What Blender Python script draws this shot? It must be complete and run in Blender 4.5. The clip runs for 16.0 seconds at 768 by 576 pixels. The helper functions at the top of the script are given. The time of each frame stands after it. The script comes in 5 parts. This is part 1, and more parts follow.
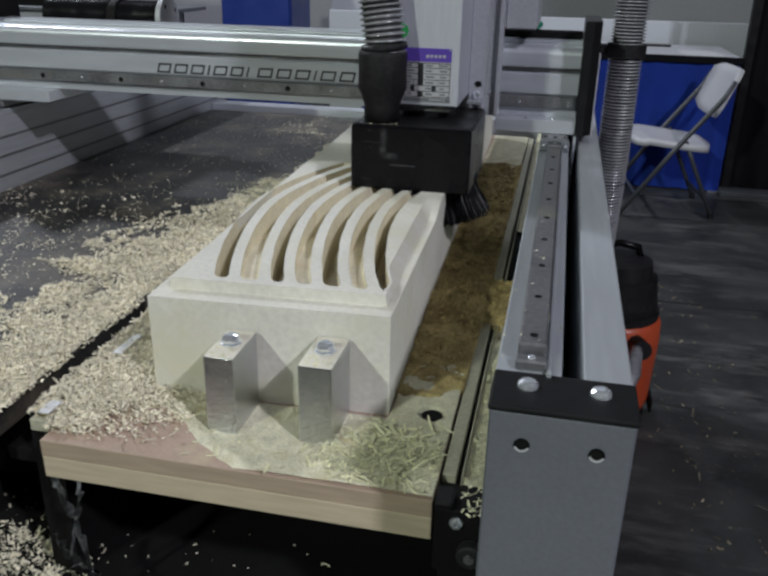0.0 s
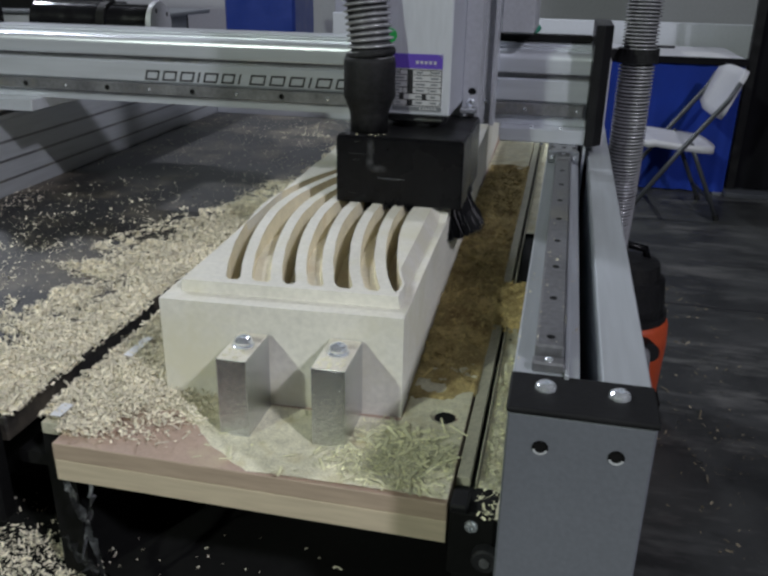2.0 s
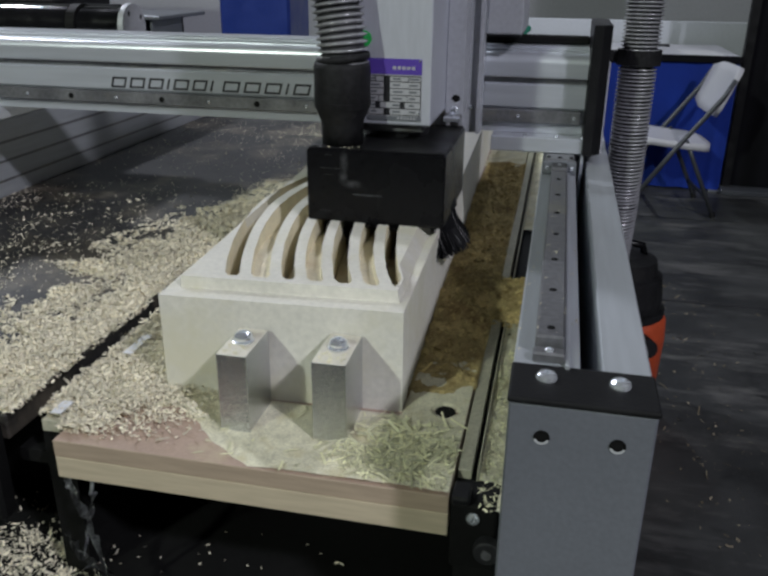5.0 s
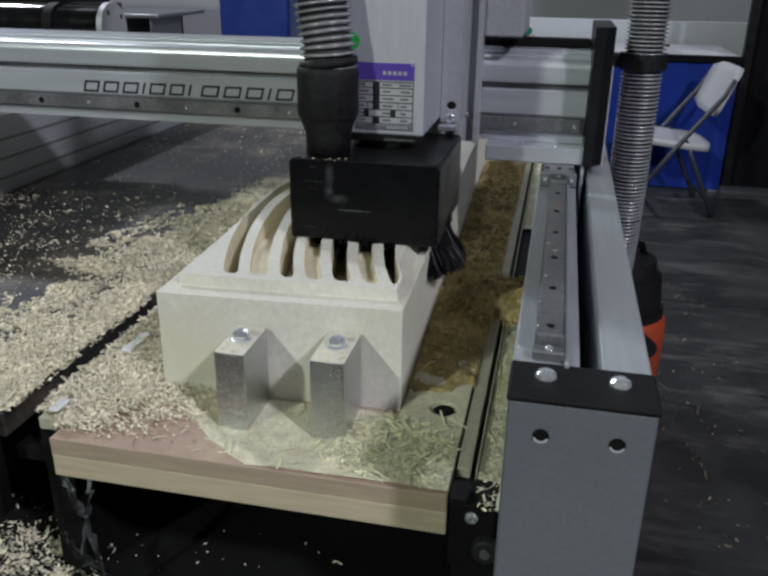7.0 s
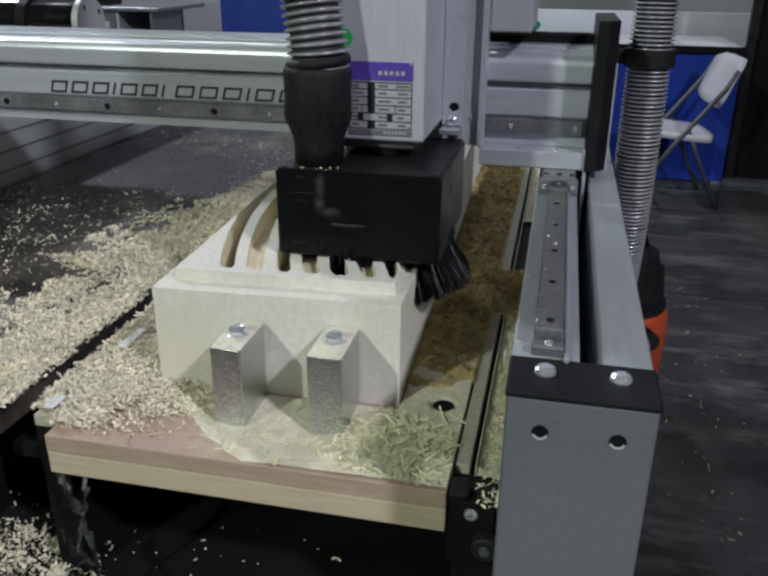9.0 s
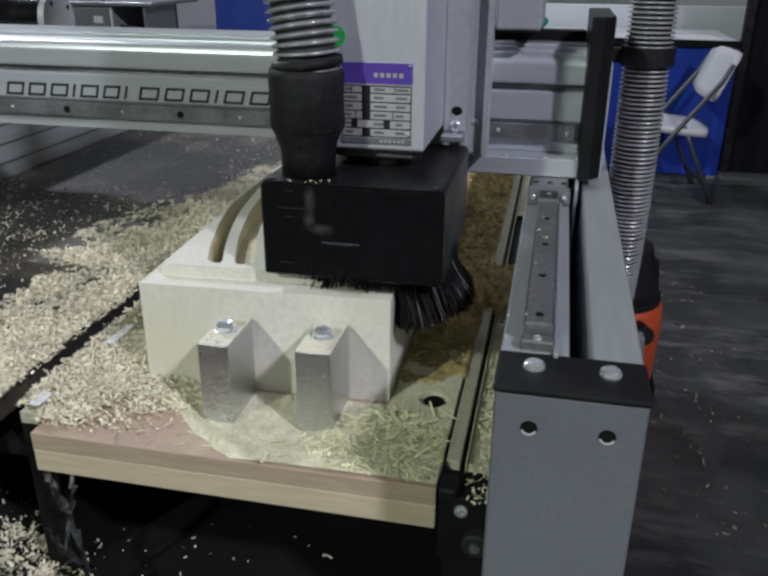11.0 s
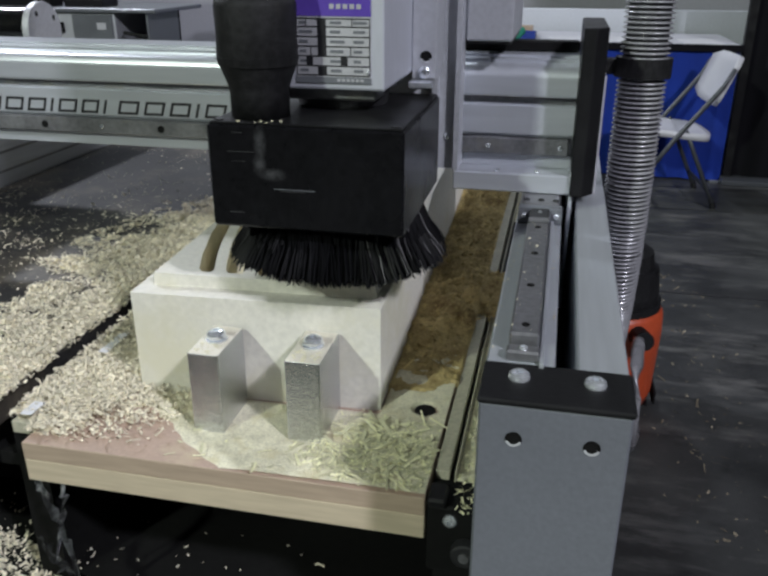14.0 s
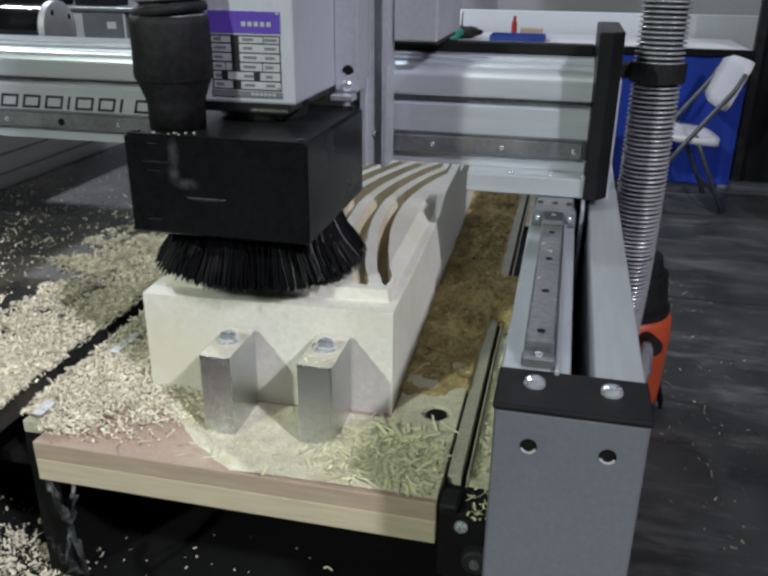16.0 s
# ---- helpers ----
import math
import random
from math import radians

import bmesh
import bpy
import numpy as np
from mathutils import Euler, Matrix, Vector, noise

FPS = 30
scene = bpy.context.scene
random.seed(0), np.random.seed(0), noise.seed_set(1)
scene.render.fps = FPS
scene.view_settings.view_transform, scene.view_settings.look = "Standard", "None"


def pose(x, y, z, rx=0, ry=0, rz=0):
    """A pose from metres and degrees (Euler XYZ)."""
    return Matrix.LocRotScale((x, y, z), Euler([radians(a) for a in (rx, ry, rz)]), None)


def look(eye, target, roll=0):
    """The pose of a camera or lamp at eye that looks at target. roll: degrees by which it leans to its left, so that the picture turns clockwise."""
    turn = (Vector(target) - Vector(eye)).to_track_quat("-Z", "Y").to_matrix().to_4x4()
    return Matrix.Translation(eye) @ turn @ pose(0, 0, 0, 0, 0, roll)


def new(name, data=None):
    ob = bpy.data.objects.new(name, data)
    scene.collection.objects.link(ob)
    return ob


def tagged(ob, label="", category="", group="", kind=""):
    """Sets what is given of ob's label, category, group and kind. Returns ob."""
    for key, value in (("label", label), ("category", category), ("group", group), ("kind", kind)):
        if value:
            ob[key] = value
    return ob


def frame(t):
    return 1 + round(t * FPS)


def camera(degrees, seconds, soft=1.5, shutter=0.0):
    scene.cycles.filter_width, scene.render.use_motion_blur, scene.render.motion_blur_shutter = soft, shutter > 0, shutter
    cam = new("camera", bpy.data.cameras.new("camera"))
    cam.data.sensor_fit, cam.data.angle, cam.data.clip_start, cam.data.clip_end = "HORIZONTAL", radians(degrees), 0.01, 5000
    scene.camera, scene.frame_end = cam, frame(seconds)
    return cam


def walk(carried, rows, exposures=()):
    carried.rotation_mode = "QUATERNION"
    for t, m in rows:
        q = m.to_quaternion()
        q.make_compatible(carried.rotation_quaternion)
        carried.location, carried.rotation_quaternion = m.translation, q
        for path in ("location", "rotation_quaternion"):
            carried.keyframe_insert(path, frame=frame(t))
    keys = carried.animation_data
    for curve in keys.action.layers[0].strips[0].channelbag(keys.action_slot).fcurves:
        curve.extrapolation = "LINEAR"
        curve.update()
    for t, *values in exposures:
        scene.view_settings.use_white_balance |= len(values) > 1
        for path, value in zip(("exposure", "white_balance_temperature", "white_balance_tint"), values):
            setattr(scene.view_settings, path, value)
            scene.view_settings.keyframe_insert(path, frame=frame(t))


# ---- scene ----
cam = camera(52.18, 16.0, soft=2.8)
PATH = [
    (0, (0.0751, -0.5575, 0.4326), (-0.3142, 1.2485, -0.3333), 1.22),
    (0.5, (0.0727, -0.5564, 0.4326), (-0.3193, 1.2494, -0.3325), 1.29),
    (1, (0.0728, -0.5558, 0.4321), (-0.3252, 1.2503, -0.3292), 1.23),
    (1.5, (0.0697, -0.5562, 0.4316), (-0.3275, 1.2498, -0.3306), 1.27),
    (2, (0.0647, -0.5564, 0.4305), (-0.3321, 1.2503, -0.3300), 1.02),
    (2.5, (0.0589, -0.5560, 0.4287), (-0.3304, 1.2502, -0.3367), 0.70),
    (3, (0.0582, -0.5557, 0.4278), (-0.3232, 1.2514, -0.3396), 0.52),
    (3.5, (0.0588, -0.5587, 0.4281), (-0.3275, 1.2513, -0.3300), 0.60),
    (4, (0.0635, -0.5605, 0.4267), (-0.3252, 1.2495, -0.3302), 0.54),
    (6.5, (0.0630, -0.5591, 0.4230), (-0.3269, 1.2502, -0.3349), 0.76),
    (7, (0.0631, -0.5580, 0.4218), (-0.3247, 1.2516, -0.3364), 0.76),
    (7.5, (0.0618, -0.5563, 0.4197), (-0.3310, 1.2492, -0.3458), 0.73),
    (8, (0.0644, -0.5532, 0.4191), (-0.3293, 1.2513, -0.3480), 0.56),
    (8.5, (0.0655, -0.5507, 0.4192), (-0.3284, 1.2527, -0.3505), 0.49),
    (11, (0.0711, -0.5397, 0.4151), (-0.3126, 1.2597, -0.3690), 0.36),
    (11.5, (0.0767, -0.5412, 0.4167), (-0.3039, 1.2603, -0.3642), 0.45),
    (12, (0.0793, -0.5384, 0.4141), (-0.3059, 1.2610, -0.3692), 0.33),
    (12.5, (0.0782, -0.5351, 0.4131), (-0.3021, 1.2643, -0.3726), 0.29),
    (13, (0.0769, -0.5330, 0.4136), (-0.3108, 1.2661, -0.3693), 0.28),
    (13.5, (0.0804, -0.5338, 0.4173), (-0.3122, 1.2661, -0.3612), 0.26),
    (14, (0.0844, -0.5354, 0.4195), (-0.3122, 1.2656, -0.3544), 0.09),
    (14.5, (0.0804, -0.5388, 0.4196), (-0.3121, 1.2614, -0.3583), 0.38),
    (15, (0.0770, -0.5368, 0.4185), (-0.3178, 1.2624, -0.3604), 0.57),
    (15.5, (0.0764, -0.5343, 0.4192), (-0.3266, 1.2644, -0.3568), 0.52),
    (16, (0.0766, -0.5343, 0.4208), (-0.3332, 1.2649, -0.3503), 0.59),
]
walk(cam, [(t, look(eye, target, roll)) for t, eye, target, roll in PATH], exposures=[(0, -0.31), (4.0, -0.36), (7.0, -0.32), (8.7, -0.18), (10.8, -0.10), (12.5, 0.06), (14.5, 0.14), (16.0, 0.16)])

# ---------------------------------------------------------------- light
FLOOR = -0.80
world = bpy.data.worlds.new("world")
scene.world = world
world.use_nodes = True
world.node_tree.nodes["Background"].inputs[0].default_value = (0.55, 0.62, 0.75, 1)
world.node_tree.nodes["Background"].inputs[1].default_value = 0.02


def hall_lamp(x, y, z, watts, colour, size):
    """A high-bay ceiling lamp that shines on the machine."""
    data = bpy.data.lights.new("hall_lamp", "AREA")
    data.shape, data.size, data.energy, data.color = "DISK", size, watts, colour
    ob = new("hall_lamp", data)
    ob.matrix_world = look((x, y, z), (-0.2, 0.3, 0.0))
    return ob


LAMPS = [
    hall_lamp(-4.0, -7.0, 4.95, 425, (0.88, 0.98, 0.86), 0.45),
    hall_lamp(4.3, -3.6, 5.0, 375, (0.88, 0.89, 1.0), 0.45),
    hall_lamp(-5.2, 3.9, 4.95, 285, (0.86, 0.90, 1.0), 0.45),
    hall_lamp(-1.5, 6.3, 4.95, 55, (0.82, 0.90, 1.0), 0.5),
]

# ---------------------------------------------------------------- materials


def mat(name, colour, rough=0.5, metal=0.0, vary=0.15, scale=8.0, fine=120.0, bump=0.1, stain=None, stain_at=0.6, coat=0.0, stretch=(1, 1, 1), rand=0.0, spec=0.5):
    """Two scales of variation in colour and roughness, and a fine bump."""
    m = bpy.data.materials.new(name)
    m.use_nodes = True
    nt = m.node_tree
    b = nt.nodes["Principled BSDF"]
    b.inputs["Metallic"].default_value = metal
    b.inputs["Coat Weight"].default_value = coat
    b.inputs["Specular IOR Level"].default_value = spec
    tc = nt.nodes.new("ShaderNodeTexCoord")
    mp = nt.nodes.new("ShaderNodeMapping")
    mp.inputs["Scale"].default_value = stretch
    nt.links.new(tc.outputs["Object"], mp.inputs["Vector"])
    n1, n2 = nt.nodes.new("ShaderNodeTexNoise"), nt.nodes.new("ShaderNodeTexNoise")
    n1.inputs["Scale"].default_value, n1.inputs["Detail"].default_value = scale, 6
    n2.inputs["Scale"].default_value, n2.inputs["Detail"].default_value = fine, 4
    for n in (n1, n2):
        nt.links.new(mp.outputs[0], n.inputs["Vector"])
    mixf = nt.nodes.new("ShaderNodeMath")
    mixf.operation = "ADD"
    nt.links.new(n1.outputs["Fac"], mixf.inputs[0])
    nt.links.new(n2.outputs["Fac"], mixf.inputs[1])
    ramp = nt.nodes.new("ShaderNodeMapRange")
    ramp.inputs["From Min"].default_value, ramp.inputs["From Max"].default_value = 0.7, 1.3
    ramp.inputs["To Min"].default_value, ramp.inputs["To Max"].default_value = 1 - vary, 1 + vary
    nt.links.new(mixf.outputs[0], ramp.inputs["Value"])
    mul = nt.nodes.new("ShaderNodeVectorMath")
    mul.operation = "SCALE"
    mul.inputs[0].default_value = colour
    nt.links.new(ramp.outputs[0], mul.inputs["Scale"])
    out = mul.outputs[0]
    if rand:
        oi = nt.nodes.new("ShaderNodeNewGeometry")
        rr = nt.nodes.new("ShaderNodeMapRange")
        rr.inputs["To Min"].default_value, rr.inputs["To Max"].default_value = 1 - rand, 1 + rand
        nt.links.new(oi.outputs["Random Per Island"], rr.inputs["Value"])
        mul2 = nt.nodes.new("ShaderNodeVectorMath")
        mul2.operation = "SCALE"
        nt.links.new(out, mul2.inputs[0])
        nt.links.new(rr.outputs[0], mul2.inputs["Scale"])
        out = mul2.outputs[0]
    if stain:
        n3 = nt.nodes.new("ShaderNodeTexNoise")
        n3.inputs["Scale"].default_value, n3.inputs["Detail"].default_value, n3.inputs["Roughness"].default_value = scale * 0.6, 8, 0.65
        nt.links.new(mp.outputs[0], n3.inputs["Vector"])
        r3 = nt.nodes.new("ShaderNodeMapRange")
        r3.inputs["From Min"].default_value, r3.inputs["From Max"].default_value = stain_at - 0.06, stain_at + 0.06
        nt.links.new(n3.outputs["Fac"], r3.inputs["Value"])
        mx = nt.nodes.new("ShaderNodeMix")
        mx.data_type = "RGBA"
        nt.links.new(r3.outputs[0], mx.inputs["Factor"])
        nt.links.new(out, mx.inputs["A"])
        mx.inputs["B"].default_value = (*stain, 1)
        out = mx.outputs["Result"]
    nt.links.new(out, b.inputs["Base Color"])
    rg = nt.nodes.new("ShaderNodeMapRange")
    rg.inputs["From Min"].default_value, rg.inputs["From Max"].default_value = 0.3, 0.7
    rg.inputs["To Min"].default_value, rg.inputs["To Max"].default_value = max(rough - 0.09, 0.03), min(rough + 0.09, 1)
    nt.links.new(n1.outputs["Fac"], rg.inputs["Value"])
    nt.links.new(rg.outputs[0], b.inputs["Roughness"])
    if bump:
        bp = nt.nodes.new("ShaderNodeBump")
        bp.inputs["Strength"].default_value, bp.inputs["Distance"].default_value = bump, 0.002
        nt.links.new(n2.outputs["Fac"], bp.inputs["Height"])
        nt.links.new(bp.outputs[0], b.inputs["Normal"])
    return m


def scuffed_floor():
    """Dark hall floor: blotches, fine grit, and pale scuffs dragged in three directions."""
    m = bpy.data.materials.new("scuffed_concrete")
    m.use_nodes = True
    nt = m.node_tree
    b = nt.nodes["Principled BSDF"]
    tc = nt.nodes.new("ShaderNodeTexCoord")

    def grain(scale, stretch, turn, lo, hi, detail=7):
        mp = nt.nodes.new("ShaderNodeMapping")
        mp.inputs["Scale"].default_value = stretch
        mp.inputs["Rotation"].default_value = (0, 0, math.radians(turn))
        nt.links.new(tc.outputs["Object"], mp.inputs["Vector"])
        n = nt.nodes.new("ShaderNodeTexNoise")
        n.inputs["Scale"].default_value, n.inputs["Detail"].default_value, n.inputs["Roughness"].default_value = scale, detail, 0.68
        nt.links.new(mp.outputs[0], n.inputs["Vector"])
        r = nt.nodes.new("ShaderNodeMapRange")
        r.inputs["From Min"].default_value, r.inputs["From Max"].default_value = lo, hi
        nt.links.new(n.outputs["Fac"], r.inputs["Value"])
        return r.outputs[0], n.outputs["Fac"]

    def over(under, fac, colour):
        mx = nt.nodes.new("ShaderNodeMix")
        mx.data_type = "RGBA"
        nt.links.new(fac, mx.inputs["Factor"])
        if isinstance(under, tuple):
            mx.inputs["A"].default_value = (*under, 1)
        else:
            nt.links.new(under, mx.inputs["A"])
        mx.inputs["B"].default_value = (*colour, 1)
        return mx.outputs["Result"]

    blotch, raw = grain(2.2, (1, 1, 1), 0, 0.40, 0.66)
    out = over((0.023, 0.024, 0.024), blotch, (0.062, 0.064, 0.062))
    out = over(out, grain(60, (1, 1, 1), 0, 0.54, 0.80)[0], (0.060, 0.060, 0.058))
    for scale, stretch, turn, colour in ((2.3, (0.8, 2.2, 1), 18, (0.15, 0.147, 0.138)), (3.1, (0.8, 2.6, 1), -38, (0.13, 0.13, 0.12)), (4.2, (0.6, 3.0, 1), 74, (0.10, 0.10, 0.096))):
        out = over(out, grain(scale, stretch, turn, 0.56, 0.74, 9)[0], colour)
    out = over(out, grain(3.0, (1, 3, 1), 30, 0.60, 0.72)[0], (0.012, 0.012, 0.013))
    nt.links.new(out, b.inputs["Base Color"])
    rg = nt.nodes.new("ShaderNodeMapRange")
    rg.inputs["From Min"].default_value, rg.inputs["From Max"].default_value = 0.3, 0.7
    rg.inputs["To Min"].default_value, rg.inputs["To Max"].default_value = 0.42, 0.72
    nt.links.new(raw, rg.inputs["Value"])
    nt.links.new(rg.outputs[0], b.inputs["Roughness"])
    bp = nt.nodes.new("ShaderNodeBump")
    bp.inputs["Strength"].default_value, bp.inputs["Distance"].default_value = 0.7, 0.002
    nt.links.new(grain(70, (1, 1, 1), 0, 0.3, 0.7)[1], bp.inputs["Height"])
    nt.links.new(bp.outputs[0], b.inputs["Normal"])
    return m


CONCRETE = scuffed_floor()
SEAM = mat("floor_seam", (0.02, 0.02, 0.022), 0.8, 0, 0.3)
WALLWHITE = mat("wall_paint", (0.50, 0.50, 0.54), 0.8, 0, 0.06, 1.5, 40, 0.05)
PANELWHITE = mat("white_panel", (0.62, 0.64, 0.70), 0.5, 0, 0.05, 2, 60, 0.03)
# for the unseen walls and ceiling, dark to keep bounced light low
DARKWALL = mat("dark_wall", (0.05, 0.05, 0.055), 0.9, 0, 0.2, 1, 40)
BLACKCLOTH = mat("black_drape", (0.008, 0.008, 0.01), 0.95, 0, 0.3, 6, 200, 0.2, spec=0.1)
BLUECLOTH = mat("blue_cloth", (0.012, 0.035, 0.26), 0.85, 0, 0.2, 5, 300, 0.2, spec=0.2)
BLUEPLASTIC = mat("blue_plastic", (0.015, 0.04, 0.25), 0.4, 0, 0.12, 6, 90, 0.05)
ALU = mat("anodised_aluminium", (0.62, 0.645, 0.70), 0.36, 0.5, 0.09, 6, 90, 0.04, stretch=(0.08, 1, 1), coat=0.35)
ALUY = mat("rail_aluminium", (0.53, 0.555, 0.59), 0.42, 0.5, 0.10, 6, 110, 0.04, stretch=(1, 0.08, 1))
ALUPLATE = mat("grey_plate", (0.53, 0.54, 0.58), 0.48, 0.35, 0.10, 7, 160, 0.06)
STEEL = mat("dark_rail_steel", (0.26, 0.26, 0.275), 0.4, 0.7, 0.25, 22, 160, 0.08, stain=(0.30, 0.29, 0.26), stain_at=0.6)
ZINC = mat("zinc_plated_steel", (0.84, 0.87, 0.92), 0.15, 0.74, 0.1, 60, 300, 0.05)
SPINDLE = mat("spindle_aluminium", (0.55, 0.565, 0.625), 0.45, 0.3, 0.06, 8, 200, 0.03, stretch=(1, 1, 0.15))
BLACKPLATE = mat("black_anodised", (0.010, 0.010, 0.011), 0.42, 0, 0.25, 20, 200, 0.06, spec=0.25)
BLACKSHOE = mat("black_plastic_shoe", (0.006, 0.006, 0.007), 0.26, 0, 0.35, 9, 160, 0.06, stain=(0.020, 0.019, 0.018), stain_at=0.68, spec=0.16)
RUBBER = mat("black_rubber", (0.013, 0.013, 0.014), 0.6, 0, 0.5, 18, 160, 0.25, stain=(0.022, 0.021, 0.02), stain_at=0.60, spec=0.22)
BRISTLE = mat("black_bristle", (0.005, 0.005, 0.006), 0.5, 0, 0.2, 30, 300, 0, rand=0.5, spec=0.09)
# pale bristle colour that imitates glints of lamp light
GLINT = mat("glint_bristle", (0.30, 0.29, 0.30), 0.45, 0, 0.2, 30, 300, 0, rand=0.6, spec=0.4)
HOSE = mat("grey_hose", (0.34, 0.34, 0.36), 0.25, 0.3, 0.12, 20, 150, 0.05)
# near-black colour for the shade between the hose ribs
HOSESHADE = mat("hose_groove_shade", (0.035, 0.035, 0.04), 0.6, 0, 0.2)
BEDBLACK = mat("black_bed", (0.022, 0.021, 0.021), 0.55, 0, 0.6, 7, 160, 0.3, stain=(0.115, 0.098, 0.075), stain_at=0.55, spec=0.45)
FRAMEBLACK = mat("black_frame", (0.006, 0.006, 0.006), 0.7, 0, 0.3, 10, 100, 0.1, spec=0.2)
MDF = mat("mdf_top", (0.43, 0.315, 0.25), 0.75, 0, 0.12, 18, 300, 0.1, stain=(0.50, 0.40, 0.29), stain_at=0.6)
PLYTOP = mat("upper_ply_edge", (0.40, 0.31, 0.23), 0.75, 0, 0.16, 20, 200, 0.15, stretch=(0.1, 1, 1))
PLYLOW = mat("lower_ply_edge", (0.51, 0.43, 0.31), 0.75, 0, 0.14, 20, 200, 0.15, stretch=(0.1, 1, 1))
FOAM = mat("pale_tooling_block", (0.715, 0.69, 0.62), 0.60, 0, 0.11, 9, 160, 0.12, stain=(0.67, 0.64, 0.52), stain_at=0.57)
FOAMCUT = mat("freshly_cut_block", (0.76, 0.70, 0.54), 0.7, 0, 0.12, 25, 200, 0.25, stain=(0.70, 0.61, 0.44), stain_at=0.6)
DUST = mat("sawdust", (0.70, 0.665, 0.51), 0.95, 0, 0.25, 40, 420, 0.6, spec=0.1, stain=(0.62, 0.565, 0.38), stain_at=0.58)
CHIP = mat("wood_shavings", (0.76, 0.70, 0.555), 0.85, 0, 0.22, 14, 200, 0, rand=0.28, spec=0.15)
CLAMPALU = mat("cast_aluminium", (0.68, 0.70, 0.74), 0.15, 1.0, 0.25, 300, 560, 0.65)
CLAMPTOP = mat("dusty_clamp_top", (0.72, 0.68, 0.58), 0.6, 0.1, 0.1, 40, 300, 0.05)
PURPLE = mat("purple_label", (0.10, 0.055, 0.36), 0.4, 0, 0.08, 40, 300, 0)
LABELGREY = mat("label_silver", (0.55, 0.55, 0.58), 0.4, 0.4, 0.05, 40, 300, 0)
INK = mat("black_ink", (0.012, 0.012, 0.015), 0.5, 0, 0.1)
WHITEPLASTIC = mat("white_plastic", (0.55, 0.55, 0.59), 0.45, 0, 0.06, 8, 200, 0.03)
GREYSTEEL = mat("grey_painted_steel", (0.18, 0.19, 0.21), 0.4, 0.3, 0.1, 10, 150, 0.03)
ORANGE = mat("orange_plastic", (0.50, 0.075, 0.025), 0.42, 0, 0.15, 8, 120, 0.05)
REDPLASTIC = mat("red_plastic", (0.4, 0.03, 0.03), 0.4)
GREENWRAP = mat("green_sleeve", (0.02, 0.20, 0.13), 0.5)
GLOSSBLACK = mat("polished_black", (0.008, 0.008, 0.009), 0.13, 0, 0.2, 20, 200, 0, spec=0.8)
GREENDOT = mat("green_sticker", (0.03, 0.45, 0.10), 0.5)
PAPER = mat("paper", (0.66, 0.66, 0.68), 0.7)
TRACK = mat("dusty_track", (0.47, 0.45, 0.35), 0.7, 0.1, 0.2, 25, 200, 0.1)
PLATEGREY = mat("end_plate_paint", (0.165, 0.175, 0.20), 0.5, 0.15, 0.08, 7, 260, 0.1)
CHAIRSTEEL = mat("chair_steel", (0.075, 0.08, 0.09), 0.4, 0.3, 0.1, 10, 150, 0.03)
CAPBLACK = mat("cap_plastic", (0.010, 0.010, 0.011), 0.6, 0, 0.25, 30, 300, 0.1, spec=0.25)
SMEAR = mat("dust_smear", (0.045, 0.045, 0.046), 0.65, 0, 0.3, 60, 400, 0)
# pale chamfer metal; as a lower crescent it paints the light caught there
BRIGHTRIM = mat("machined_lit_rim", (0.72, 0.73, 0.76), 0.25, 0.4, 0.05, 60, 300, 0)
BEARDARK = mat("bearing_black", (0.02, 0.02, 0.022), 0.4)

# ---------------------------------------------------------------- mesh helpers


def nz(x, y, f, s=0.0):
    return noise.noise((x * f, y * f, s))


def part(name, bm, material, parent, label="", smooth=False):
    """Links a bmesh as one mesh object, under a thing or a part when one is given."""
    me = bpy.data.meshes.new(name)
    bm.normal_update()
    bm.to_mesh(me)
    bm.free()
    for one in material if isinstance(material, (list, tuple)) else (material,):
        me.materials.append(one)
    if smooth:
        for p in me.polygons:
            p.use_smooth = True
    ob = new(name, me)
    if parent:
        ob.parent = parent
    if label:
        ob["label"] = label
    return ob


def thing(name, label, category, group="", kind="", at=(0, 0, 0), rz=0):
    ob = new(name)
    ob.matrix_basis = pose(*at, 0, 0, rz)
    return tagged(ob, label, category, group, kind)


def box(x0, x1, y0, y1, z0, z1, bevel=0.0, seg=1, bm=None):
    own = bmesh.new()
    bmesh.ops.create_cube(own, size=1)
    for v in own.verts:
        v.co = (x0 + (v.co.x + 0.5) * (x1 - x0), y0 + (v.co.y + 0.5) * (y1 - y0), z0 + (v.co.z + 0.5) * (z1 - z0))
    if bevel:
        bmesh.ops.bevel(own, geom=own.edges[:], offset=bevel, segments=seg, affect="EDGES", profile=0.5)
    return merge(bm, own)


def merge(bm, own):
    if bm is None:
        return own
    me = bpy.data.meshes.new("tmp")
    own.to_mesh(me)
    own.free()
    bm.from_mesh(me)
    bpy.data.meshes.remove(me)
    return bm


